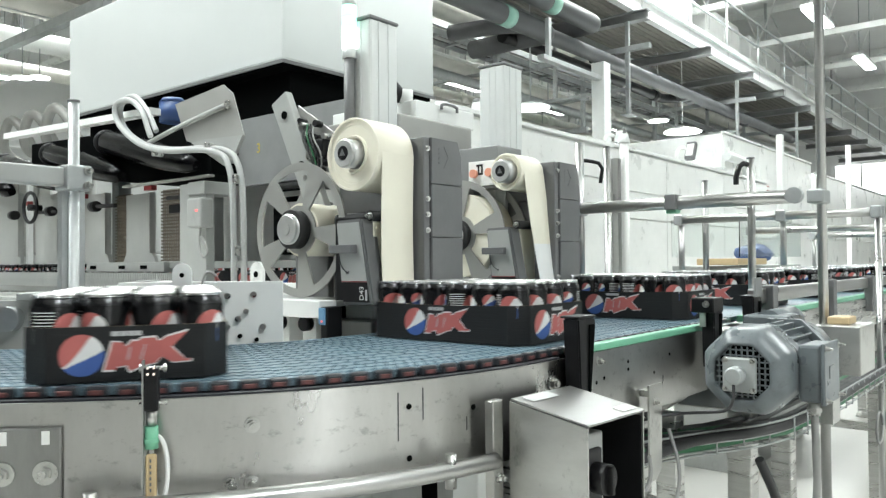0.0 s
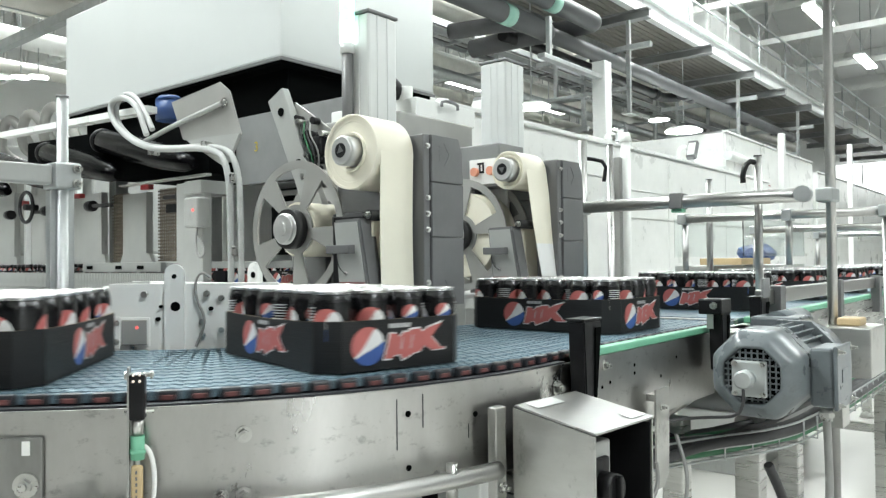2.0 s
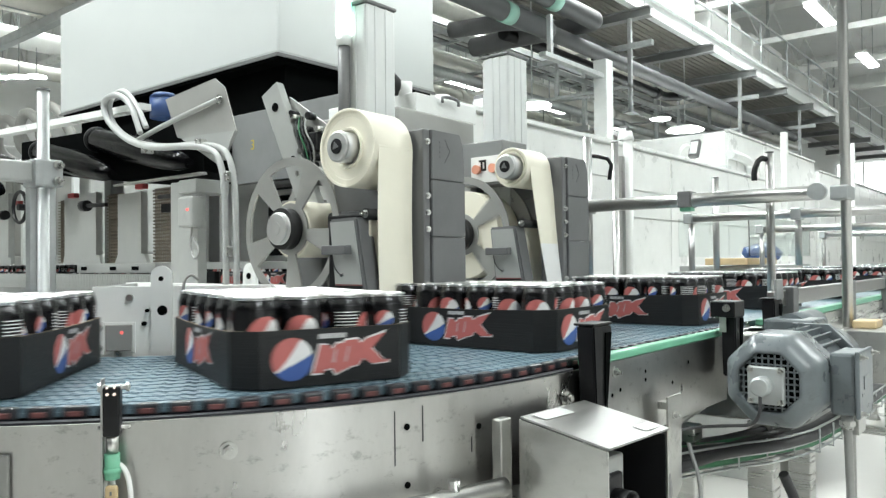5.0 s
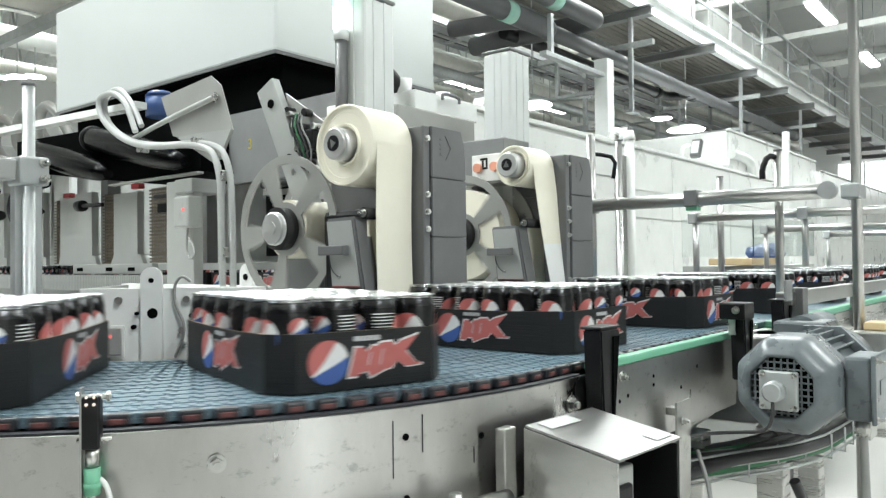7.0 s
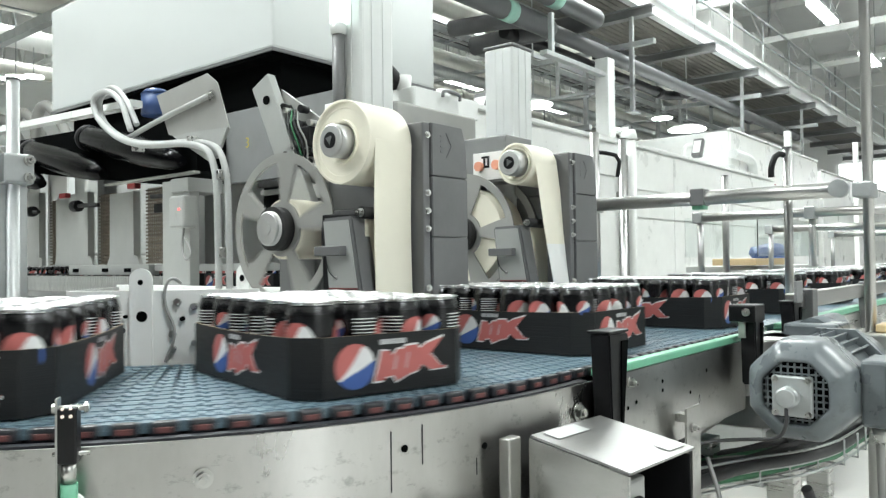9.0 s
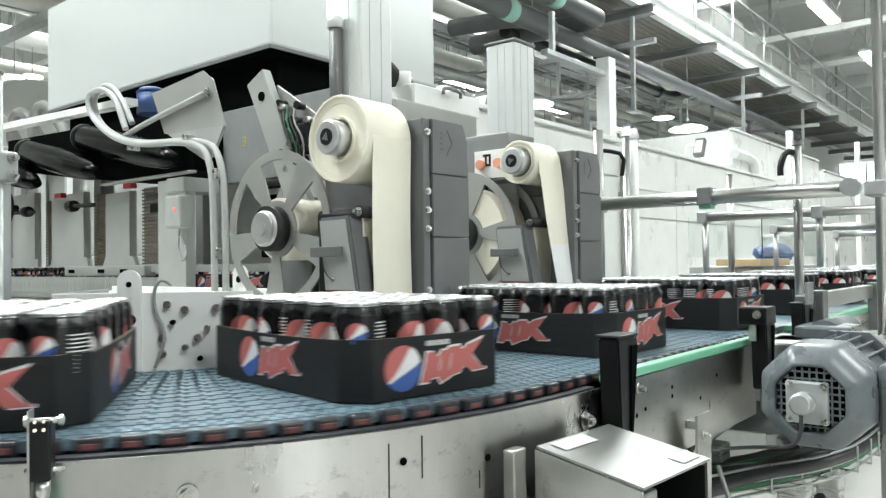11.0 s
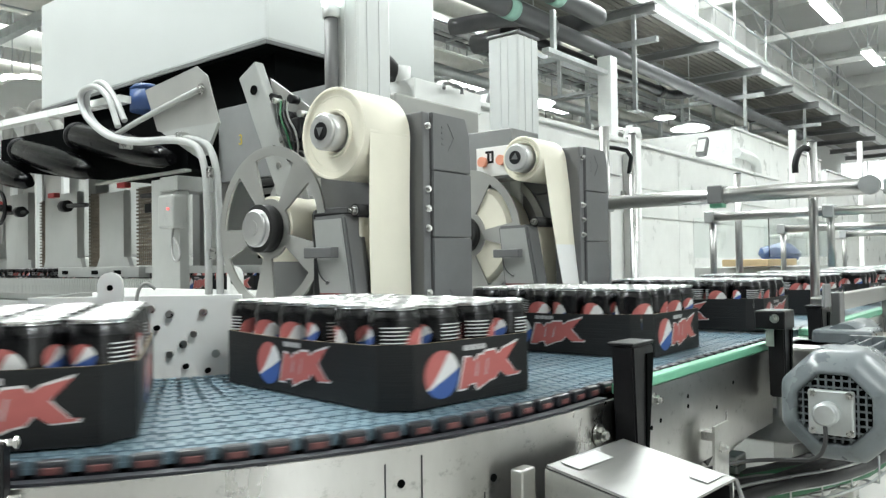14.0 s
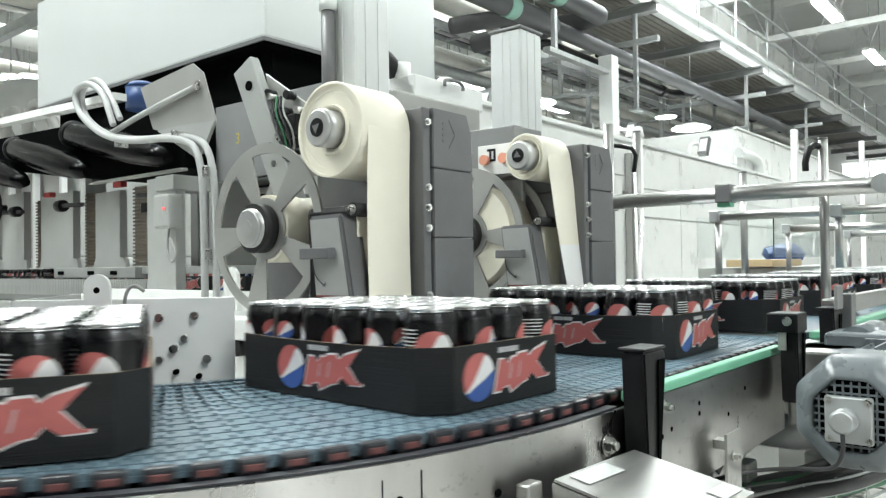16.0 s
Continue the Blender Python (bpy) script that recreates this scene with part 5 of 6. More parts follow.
# ---- straight conveyor beyond the bend ----
line = thing("straight_conveyor", "long straight conveyor with steel rails and green guide strips", "conveyor")
part("line_belt", bx(0.985, 16.5, -0.235, 0.235, 0.978, 0.9975), BELT, line, "grey-blue plastic belt")
part("transfer_plate", bx(0.955, 0.984, -0.24, 0.24, 0.980, 0.9955), STEEL, line)
for y0, y1 in ((-0.275, -0.240), (0.240, 0.275)):
    part("side_rail", bx(0.78, 16.5, y0, y1, 0.86, 0.985, 0.003), STEEL, line)
    part("guide_strip", bx(1.02, 16.5, y0 + 0.003, y1 - 0.003, 0.9855, 1.002, 0.003), GREEN, line, "mint green guide strip")
    part("guide_rail", bx(1.06, 16.5, y0 - 0.012 if y0 < 0 else y0 + 0.012, y1 - 0.020 if y0 < 0 else y1 + 0.012, 1.030, 1.072, 0.004), TUBE, line, "aluminium guide rail")
    for x in (1.14, 1.85, 2.55, 3.4, 4.5, 5.6, 7.0, 8.4):
        part("rail_holder", bx(x, x + 0.05, y0 - 0.03 if y0 < 0 else y1 - 0.012, y0 + 0.005 if y0 < 0 else y1 + 0.03, 0.93, 1.08, 0.003), GREYD, line)
for x in (1.45, 3.2, 5.2, 7.5, 10.0, 12.5, 15.5):
    for y in (-0.24, 0.24):
        bm = bx(x - 0.03, x + 0.03, y - 0.03, y + 0.03, 0.04, 0.86, 0.005)
        cyl(bm, (x, y, 0.0), (x, y, 0.05), 0.05, 14, 0.03)
        part("leg", bm, STEEL, line)
    part("leg_brace", bx(x - 0.015, x + 0.015, -0.22, 0.22, 0.30, 0.34), STEEL, line)

# shelf with cable basket under the straight conveyor
shelf = thing("cable_basket", "wire cable basket with bundled cables along a steel shelf", "cable tray")
bm = pr(((0.84, -0.10), (0.86, -0.26), (0.90, -0.31), (0.95, -0.325), (9.0, -0.325), (9.0, 0.10), (0.84, 0.10)), 0.004, pose(0, 0, 0.775))
part("shelf_plate", bm, SHEET, shelf, "dull steel shelf")
run = [(0.42, -0.24), (0.60, -0.31), (0.74, -0.39), (0.95, -0.430), (2.0, -0.430), (6.0, -0.430), (9.0, -0.430)]
for z in (0.722, 0.745, 0.770):
    part("basket_wire", sw([(x, y, z) for x, y in run], 0.0028, 6, 2), ZINC, shelf)
for dy in (0.03, 0.06, 0.09, 0.12):
    part("basket_wire", sw([(x + dy * 0.3, y + dy, 0.719) for x, y in run], 0.0025, 6, 2), ZINC, shelf)
for k in range(34):
    x = 0.62 + k * 0.085
    y = -0.325 - 0.105 * min(1.0, max(0.0, (x - 0.62) / 0.28))
    part("basket_rib", sw(((x, y - 0.004, 0.772), (x, y - 0.004, 0.719), (x + 0.02, y + 0.10, 0.717)), 0.0024, 6, 0), ZINC, shelf)
for k in range(14):
    o = 0.004 + 0.0092 * k
    part("cable", sw([(x + random.uniform(-0.03, 0.03), y + o, 0.730 + random.uniform(0, 0.030)) for x, y in run], 0.0115, 8, 2), (CABLE_D, CABLE_G, CABLE_D, CABLE_D, CABLE_D, CABLE_D, CABLE)[k % 7], shelf)
for x in (0.88, 2.6, 5.0, 8.0):
    bm = bx(x - 0.028, x + 0.028, -0.33, -0.27, 0.02, 0.774, 0.004)
    box(bm, x - 0.06, x + 0.06, -0.36, -0.24, 0.0, 0.02, 0.003)
    part("shelf_leg", bm, STEEL, shelf)
part("loose_cable", sw(((0.75, -0.38, 0.69), (0.80, -0.40, 0.60), (0.92, -0.40, 0.45), (0.95, -0.38, 0.2), (0.95, -0.38, 0.006), (1.2, -0.5, 0.006)), 0.011, 8), CABLE_D, shelf)
part("loose_cable", sw(((0.45, -0.29, 0.80), (0.42, -0.33, 0.72), (0.34, -0.34, 0.66), (0.24, -0.33, 0.64), (0.18, -0.30, 0.70)), 0.004, 8), CABLE, shelf)
part("loose_cable", sw(((0.33, -0.30, 0.77), (0.33, -0.305, 0.73), (0.30, -0.30, 0.70), (0.24, -0.28, 0.72)), 0.004, 8), CABLE, shelf)
for k in range(5):
    x = 1.55 + k * 0.16
    part("cable_loop", sw([(x + 0.05 * math.cos(a * math.pi / 4), -0.49, 0.64 + 0.05 * math.sin(a * math.pi / 4)) for a in range(9)], 0.004, 6, 1), CABLE, shelf)
diag = thing("floor_stand", "thin grey stand with braced legs on the floor", "stand")
part("stand_leg", sw(((0.60, -0.60, 0.66), (0.57, -0.61, 0.4), (0.54, -0.62, 0.0)), 0.010, 10, 0), GREY, diag)
part("stand_foot", bx(0.50, 0.60, -0.66, -0.58, 0.0, 0.015, 0.002), GREYD, diag)
part("brace", sw(((1.95, -0.60, 0.62), (2.9, -0.75, 0.01)), 0.012, 8, 0), GREY, diag)
part("brace", sw(((1.0, -0.48, 0.012), (3.4, -0.62, 0.012)), 0.014, 8, 0), GREY, diag)

# second drive and the box with its tan cap
sb = thing("steel_box", "plain grey steel box with a tan cap beside the conveyor", "steel box")
part("box_body", bx(1.06, 1.24, -0.535, -0.425, 0.857, 0.980, 0.003), STEEL_BOX, sb)
part("tan_cap", bx(1.12, 1.20, -0.50, -0.445, 0.980, 1.000, 0.004), TAN, sb, "tan plastic cap")
part("box_stay", bx(1.10, 1.18, -0.46, -0.43, 0.72, 0.857), STEEL_BOX, sb)
sm = thing("small_drive", "small grey drive unit beside the straight conveyor", "motor")
bm = cy((0.90, -0.36, 0.990), (1.10, -0.36, 0.990), 0.036, 20)
box(bm, 0.86, 0.98, -0.42, -0.31, 0.985, 1.015, 0.006)
part("drive_body", bm, MOTOR, sm)
part("drive_stay", bx(0.94, 1.04, -0.36, -0.276, 0.90, 0.965, 0.003), MOTOR, sm)

# ---- steel uprights and cross bars over the line ----
def gantry(x, z, y0, y1, r, posts):
    g = thing("cross_bar_frame", "polished steel cross bar on round posts over the conveyor", "steel frame", "cross bars over the line")
    part("cross_bar", cy((x, y0, z), (x, y1, z), r, 20), TUBE, g)
    for y, top, base in posts:
        part("post", cy((x + 0.02, y, base), (x + 0.02, y, top), r * 0.75, 16), TUBE, g)
        part("clamp", bx(x - 0.020, x + 0.040, y - 0.018, y + 0.018, z - 0.0215, z + 0.0215, 0.004), ZINC, g)
    return g


g = gantry(1.06, 1.318, -0.385, 0.255, 0.0185, ((0.262, 1.53, 0.986),))
bm = bx(1.035, 1.085, -0.072, -0.036, 1.298, 1.342, 0.003)
part("bar_clamp", bm, GREYD, g, "dark clamp with a green pad")
part("green_pad", bx(1.045, 1.075, -0.070, -0.038, 1.288, 1.299, 0.002), GREEN, g)
part("end_cap", cy((1.045, -0.392, 1.318), (1.02, -0.392, 1.318), 0.021, 18), ZINC, g)
part("end_clamp", bx(1.085, 1.162, -0.450, -0.408, 1.300, 1.336, 0.004), ZINC, g, "grey clamp on the upright")
part("lever", sw(((1.08, 0.262, 1.47), (1.10, 0.25, 1.475), (1.12, 0.20, 1.46), (1.12, 0.21, 1.40)), 0.006, 8, 1), BLACK, g)
gantry(1.98, 1.318, -0.42, 0.30, 0.016, ((-0.42, 1.335, 0.0), (0.30, 1.335, 0.986), (-0.10, 1.34, 1.13)))
gantry(2.95, 1.300, -0.42, 0.32, 0.016, ((-0.42, 1.32, 0.0), (0.32, 1.32, 0.986)))
gantry(4.2, 1.300, -0.42, 0.32, 0.016, ((-0.42, 1.32, 0.0), (0.32, 1.32, 0.986)))
for (x, y, top, base, r, knob) in ((1.145, -0.432, 4.2, 0.0, 0.0125, False), (1.10, -0.262, 1.432, 1.003, 0.0105, True), (2.17, 0.262, 1.49, 1.003, 0.013, False), (1.42, 0.34, 1.56, 0.0, 0.012, False)):
    u = thing("upright", "round polished steel upright beside the conveyor", "post", "uprights along the line")
    part("tube", cy((x, y, base), (x, y, top), r, 18), TUBE, u)
    part("cap", cy((x, y, top), (x, y, top + 0.004), r * 1.05, 18), GREYD, u)
    if knob:
        part("knob", sw(((x, y, 1.415), (x - 0.02, y + 0.02, 1.42), (x - 0.032, y + 0.03, 1.385), (x - 0.03, y + 0.03, 1.36)), 0.0075, 10, 1), BLACK, u, "black clamp lever")

# ---- white machine enclosures ----
def enclosure(x0, x1, y0, depth, top, bays, lab):
    e = thing("machine_enclosure", lab, "machine enclosure", "white machine enclosures")
    part("body", bx(x0, x1, y0 + 0.03, y0 + depth, 0.0, top, 0.012), WHITE, e)
    w = (x1 - x0) / bays
    for k in range(bays):
        a, b = x0 + k * w + 0.006, x0 + (k + 1) * w - 0.006
        for z0, z1 in ((0.10, 0.90), (0.915, 1.56), (1.575, 1.83), (1.845, top - 0.03)):
            part("door_panel", bx(a, b, y0, y0 + 0.028, z0, z1, 0.005), WHITE, e)
        if k % 2:
            part("door_handle", bx(b - 0.07, b - 0.045, y0 - 0.03, y0, 1.62, 1.72, 0.004), GREYL, e)
    part("top_rail", bx(x0 - 0.01, x1 + 0.01, y0 - 0.012, y0 + 0.05, top, top + 0.03, 0.006), WHITE, e)
    return e


e1 = enclosure(1.99, 4.88, 2.05, 1.5, 2.12, 2, "white painted enclosure with horizontal panel seams and rounded edges")
e2 = enclosure(5.06, 10.4, 2.40, 1.4, 2.25, 3, "long white painted enclosure with seams and grab handles")
e3 = enclosure(10.7, 15.8, 3.10, 1.8, 3.10, 3, "tall white enclosure with red notices on its door")
e4 = enclosure(16.2, 24.0, 3.10, 2.0, 2.95, 4, "long white enclosure at the far end of the line")
for x, z in ((11.6, 2.34), (12.5, 2.30)):
    part("notice", bx(x, x + 0.60, 3.094, 3.098, z, z + 0.26), PAPER_W, e3, "white notice with red bars")
    for k in range(3):
        part("notice_bar", bx(x + 0.04, x + 0.52 - 0.10 * k, 3.088, 3.092, z + 0.05 + k * 0.07, z + 0.065 + k * 0.07), RED, e3)
bm = cy((4.97, 1.99, 0.0), (4.97, 1.99, 2.16), 0.040, 16)
cyl(bm, (4.97, 1.99, 2.16), (4.97, 1.99, 2.24), 0.055, 16, 0.035)
part("corner_post", bm, WHITE, e1, "round white corner post")
part("corner_post", bx(4.84, 4.90, 1.985, 2.045, 0.0, 2.02, 0.004), TUBE, e1, "bright steel corner post")


def scanner(e, x, y, z, size):
    """A tilted scanner head on a bent white arm."""
    m = Matrix.Translation((x, y, z + 0.10 * size)) @ Matrix.Rotation(0.45, 4, "Y")
    h = part("scanner", box(bmesh.new(), -0.040 * size, 0.040 * size, -0.06 * size, 0.06 * size, 0.0, 0.24 * size, 0.012, m), GREYD, e, "dark grey scanner head")
    part("scanner_face", box(bmesh.new(), -0.046 * size, -0.040 * size, -0.045 * size, 0.045 * size, 0.03 * size, 0.20 * size, 0.0, m), HOOD, h)
    part("scanner_arm", sw(((x - 0.14 * size, y + 0.1, z - 0.01), (x - 0.16 * size, y + 0.1, z + 0.22 * size), (x + 0.05 * size, y + 0.05, z + 0.26 * size), (x + 0.28 * size, y + 0.05, z - 0.01)), 0.022 * size, 8), WHITE, e)
    part("top_hose", sw(((x + 0.3 * size, y + 0.1, z - 0.01), (x + 0.45 * size, y + 0.1, z + 0.13 * size), (x + 0.9 * size, y + 0.1, z + 0.10 * size), (x + 1.1 * size, y + 0.1, z - 0.01)), 0.045 * size, 10), WHITE, e)
    part("valve_block", box(bmesh.new(), x + 1.2 * size, x + 1.38 * size, y, y + 0.12, z - 0.005, z + 0.12 * size, 0.012), HOOD, e)


for e, x, y, z, size in ((e1, 4.05, 2.9, 2.12, 1.3), (e2, 6.1, 2.6, 2.25, 0.8), (e2, 7.75, 2.5, 2.25, 0.95)):
    scanner(e, x, y, z, size)
part("pipe_bend", sw(((10.55, 3.02, 2.72), (11.2, 3.02, 2.72), (11.45, 3.02, 2.66), (11.5, 3.02, 2.4), (11.5, 3.02, 0.9)), 0.07, 12), HOOD, e3, "pale pipe bend")
for x, top in ((10.45, 2.95), (14.9, 3.3)):
    q = thing("white_pole", "slim white painted pole beside the enclosures", "post", "white poles")
    part("tube", bx(x, x + 0.10, 2.20, 2.28, 0.0, top, 0.006), WHITE, q)

# clear guard with a blue bundle seen behind the line
guard = thing("clear_guard", "clear plastic guard box on a pale base", "machine guard")
part("guard_base", bx(3.1, 4.3, 0.42, 0.80, 0.0, 1.12, 0.004), CREAM, guard)
part("tan_board", bx(3.0, 3.5, 0.40, 0.62, 1.125, 1.16, 0.003), TAN, guard)
for x0, x1, y0, y1 in ((3.1, 4.3, 0.42, 0.425), (3.1, 3.105, 0.425, 0.80), (4.295, 4.3, 0.425, 0.80)):
    gp_ = part("clear_pane", bx(x0, x1, y0, y1, 1.17, 1.38), GLASS, guard)
    gp_.visible_shadow = False
bm = bmesh.new()
bmesh.ops.create_icosphere(bm, subdivisions=2, radius=0.11)
for v in bm.verts:
    v.co = Vector((v.co.x * 1.4, v.co.y, v.co.z * 0.6)) * (1 + 0.18 * noise.noise(v.co * 14))
bmesh.ops.translate(bm, verts=bm.verts, vec=(3.9, 0.60, 1.19))
part("blue_bundle", bm, BLUE, guard, "crumpled blue wrap")



# ---- gallery, pipes and roof ----
gal = thing("gallery", "steel service gallery with dark grating deck and tube railing", "walkway")
GZ, GY0, GY1, GX0, GX1 = 5.04, 4.25, 5.75, 3.0, 33.5
part("edge_channel", bx(GX0, GX1, GY0, GY0 + 0.05, GZ, GZ + 0.27, 0.006), HOOD, gal, "pale grey edge channel")
part("edge_flange", bx(GX0, GX1, GY0 - 0.07, GY0 + 0.05, GZ - 0.018, GZ, 0.003), HOOD, gal)
part("edge_flange", bx(GX0, GX1, GY0 - 0.07, GY0 + 0.05, GZ + 0.27, GZ + 0.288, 0.003), HOOD, gal)
part("toe_board", bx(GX0, GX1, GY0 + 0.02, GY0 + 0.035, GZ + 0.288, GZ + 0.42, 0.002), CREAM, gal)
for k in range(12):
    y = GY0 + 0.06 + k * 0.118
    part("deck_plank", bx(GX0, GX1, y, y + 0.100, GZ + 0.14, GZ + 0.20, 0.003), DECK, gal, "dark steel deck plank")
part("inner_channel", bx(GX0, GX1, GY1 - 0.05, GY1, GZ, GZ + 0.27, 0.006), ZINC, gal)
for x in (4.6, 7.25, 9.92, 12.6, 15.0, 17.2, 19.5, 21.8, 24.2, 26.6, 29.0, 31.4):
    bm = bx(x, x + 0.16, GY0 - 0.26, GY1 + 0.10, GZ - 0.17, GZ - 0.15, 0.003)
    box(bm, x + 0.07, x + 0.09, GY0 - 0.26, GY1 + 0.10, GZ - 0.15, GZ - 0.035)
    box(bm, x, x + 0.16, GY0 - 0.26, GY1 + 0.10, GZ - 0.035, GZ - 0.019)
    part("cross_beam", bm, GREY, gal, "grey flanged cross beam")
for k in range(12):
    x = 4.35 + k * 2.0
    for y in (GY0 + 0.02, GY1 - 0.02):
        part("rail_post", cy((x, y, GZ), (x, y, GZ + 1.30), 0.024, 10), ZINC, gal)
for k in range(3):
    x = 28.4 + k * 2.0
    part("rail_post", cy((x, GY0 + 0.02, GZ), (x, GY0 + 0.02, GZ + 1.30), 0.024, 10), ZINC, gal)
for y in (GY0 + 0.02, GY1 - 0.02):
    for z in (GZ + 0.80, GZ + 1.30):
        part("hand_rail", cy((GX0, y, z), (GX1, y, z), 0.024, 10), ZINC, gal)
for x in (6.0, 14.0, 22.0, 30.0):
    part("roof_hanger", bx(x, x + 0.07, GY1 - 0.04, GY1 + 0.03, GZ + 0.2, 8.6, 0.004), ZINC, gal)

# hangers under the gallery with arms that carry the dark pipes
for x in (4.6, 9.92, 15.0, 19.5):
    hg = thing("pipe_hanger", "galvanized hanger with a cross arm below the gallery", "pipe hanger", "pipe hangers")
    part("hanger_bar", bx(x - 0.03, x + 0.03, GY0 + 0.02, GY0 + 0.08, 3.42, GZ - 0.17, 0.003), ZINC, hg)
    part("hanger_bar", bx(x - 0.03, x + 0.03, GY0 + 0.02 + 1.3, GY0 + 0.08 + 1.3, 3.85, GZ - 0.17, 0.003), ZINC, hg)
    part("hanger_arm", bx(x - 0.045, x + 0.045, GY0 - 0.32, GY1 + 0.2, 4.40, 4.48, 0.003), ZINC, hg, "slotted cross arm")
    part("hanger_foot", bx(x - 0.14, x + 0.14, GY0 - 0.02, GY0 + 0.12, 3.40, 3.42, 0.002), ZINC, hg)
    part("hanger_arm", bx(x - 0.03, x + 0.03, GY0 + 0.02, GY1 + 0.1, 3.80, 3.85, 0.003), ZINC, hg)
    for y in (4.55, 4.92):
        part("pipe_clip", bx(x - 0.05, x + 0.05, y - 0.03, y + 0.03, 4.33, 4.40, 0.004), BLACK, hg)
pst = thing("pipe_stand", "white painted post carrying the pipe supports", "post")
part("stand_post", bx(8.50, 8.70, 3.98, 4.18, 0.0, 3.92, 0.01), HOOD, pst)
part("stand_arm", bx(7.0, 8.80, 4.02, 4.12, 3.66, 3.72, 0.004), ZINC, pst)
part("stand_hook", bx(7.12, 7.18, 4.02, 4.08, 3.72, 4.20, 0.004), ZINC, pst)


def pipe_run(name, pts, r, m, lab, cat="pipe", group="pipes under the roof", flanges=(), hang=True):
    ob = thing(name, lab, cat, group)
    part("pipe", sw(pts, r, 16, 2), m, ob)
    for f in flanges:
        part("coupling", cy((f - 0.09, pts[1][1], pts[1][2]), (f + 0.09, pts[1][1], pts[1][2]), r * 1.18, 18), m, ob)
    if hang:
        for x in (6.0, 11.0, 17.0):
            part("hanger_rod", cy((x, pts[1][1], pts[1][2]), (x, pts[1][1], 8.6), 0.014, 6), ZINC, ob)
    return ob


pipe_run("service_pipe", [(7.0, 5.5, 4.26), (7.2, 4.6, 4.26), (7.6, 4.55, 4.27), (13.0, 4.55, 4.27), (20.0, 4.55, 4.27)], 0.108, PIPE, "dark grey jacketed pipe hung below the gallery", flanges=(12.9, 13.15, 16.4), hang=False)
pipe_run("service_pipe", [(7.4, 4.92, 4.20), (10.0, 4.92, 4.20), (12.4, 4.92, 4.20), (12.7, 4.92, 4.20), (13.0, 4.75, 4.24)], 0.085, BLACK, "thin black insulated pipe beside the dark pipe", flanges=(12.3,), hang=False)
for y, z, x1, xb in ((4.40, 4.20, 7.75, 6.62), (4.22, 4.52, 8.72, 7.4)):
    q = thing("insulated_pipe", "thick dark insulated pipe with a green band and rounded end", "pipe", "pipes under the roof")
    part("pipe", sw([(1.9, y, z), (4.4, y, z), (x1 - 0.3, y, z), (x1, y, z), (x1 + 0.02, y + 0.5, z + 0.03), (x1 + 0.02, y + 1.3, z + 0.03)], 0.130, 18, 3), PIPE, q)
    part("green_band", cy((xb, y, z), (xb + 0.20, y, z), 0.135, 20), BAND, q, "mint green band")
    part("pipe_strap", bx(4.62, 4.70, y - 0.14, y + 0.14, z - 0.145, 4.86, 0.004), ZINC, q)
for k, (y, z, r) in enumerate(((6.30, 4.98, 0.15), (6.45, 4.62, 0.12), (6.75, 4.30, 0.14), (6.40, 4.02, 0.08), (7.1, 3.80, 0.10), (7.5, 5.30, 0.20), (7.7, 4.75, 0.16), (8.3, 4.35, 0.14), (8.8, 5.05, 0.20), (9.4, 4.65, 0.16), (11.8, 5.35, 0.22), (12.2, 4.85, 0.17), (12.6, 4.45, 0.12))):
    pipe_run("clad_pipe", [(-6.0, y, z), (4.0, y, z), (14.0, y, z), (27.0, y, z)], r, (CLAD, WHITE, CLAD, ZINC, CLAD)[k % 5], "pale metal-clad pipe running under the roof", flanges=(4.6 + k * 0.3, 9.4 + k * 0.2, 14.0))
for k, (y, z) in enumerate(((6.0, 4.42), (6.9, 5.0), (7.9, 4.05))):
    ct = thing("cable_ladder", "galvanized cable ladder with pale cables under the roof", "cable tray", "cable ladders")
    for dy in (0.0, 0.34):
        part("ladder_side", bx(-5.0, 27.0, y + dy, y + dy + 0.03, z, z + 0.09), ZINC, ct)
    bm = bmesh.new()
    for j in range(60):
        box(bm, -4.8 + j * 0.53, -4.75 + j * 0.53, y + 0.03, y + 0.34, z + 0.01, z + 0.04)
    part("ladder_rungs", bm, ZINC, ct)
    for j in range(5):
        part("cable", sw(((-5.0, y + 0.07 + j * 0.055, z + 0.06), (8.0, y + 0.08 + j * 0.05, z + 0.06), (27.0, y + 0.07 + j * 0.055, z + 0.06)), 0.022, 6, 1), (CABLE_L, CABLE_D, CABLE)[(j + k) % 3], ct)
    for x in (1.0, 7.4, 13.5, 20.0):
        part("ladder_rod", cy((x, y + 0.17, z), (x, y + 0.17, 8.6), 0.012, 6), ZINC, ct)
for x in (2.4, 5.6, 8.8, 11.6, 14.8, 18.0):
    t = thing("pipe_rack", "galvanized pipe rack hung from the roof", "pipe rack", "pipe racks")
    part("rack_beam", bx(x, x + 0.09, 5.95, 9.8, 3.56, 3.66, 0.003), ZINC, t)
    part("rack_beam", bx(x, x + 0.09, 5.95, 9.8, 4.16, 4.20, 0.003), ZINC, t)
    for y in (6.0, 9.7):
        part("rack_rod", bx(x + 0.01, x + 0.08, y, y + 0.07, 3.66, 8.6), ZINC, t)

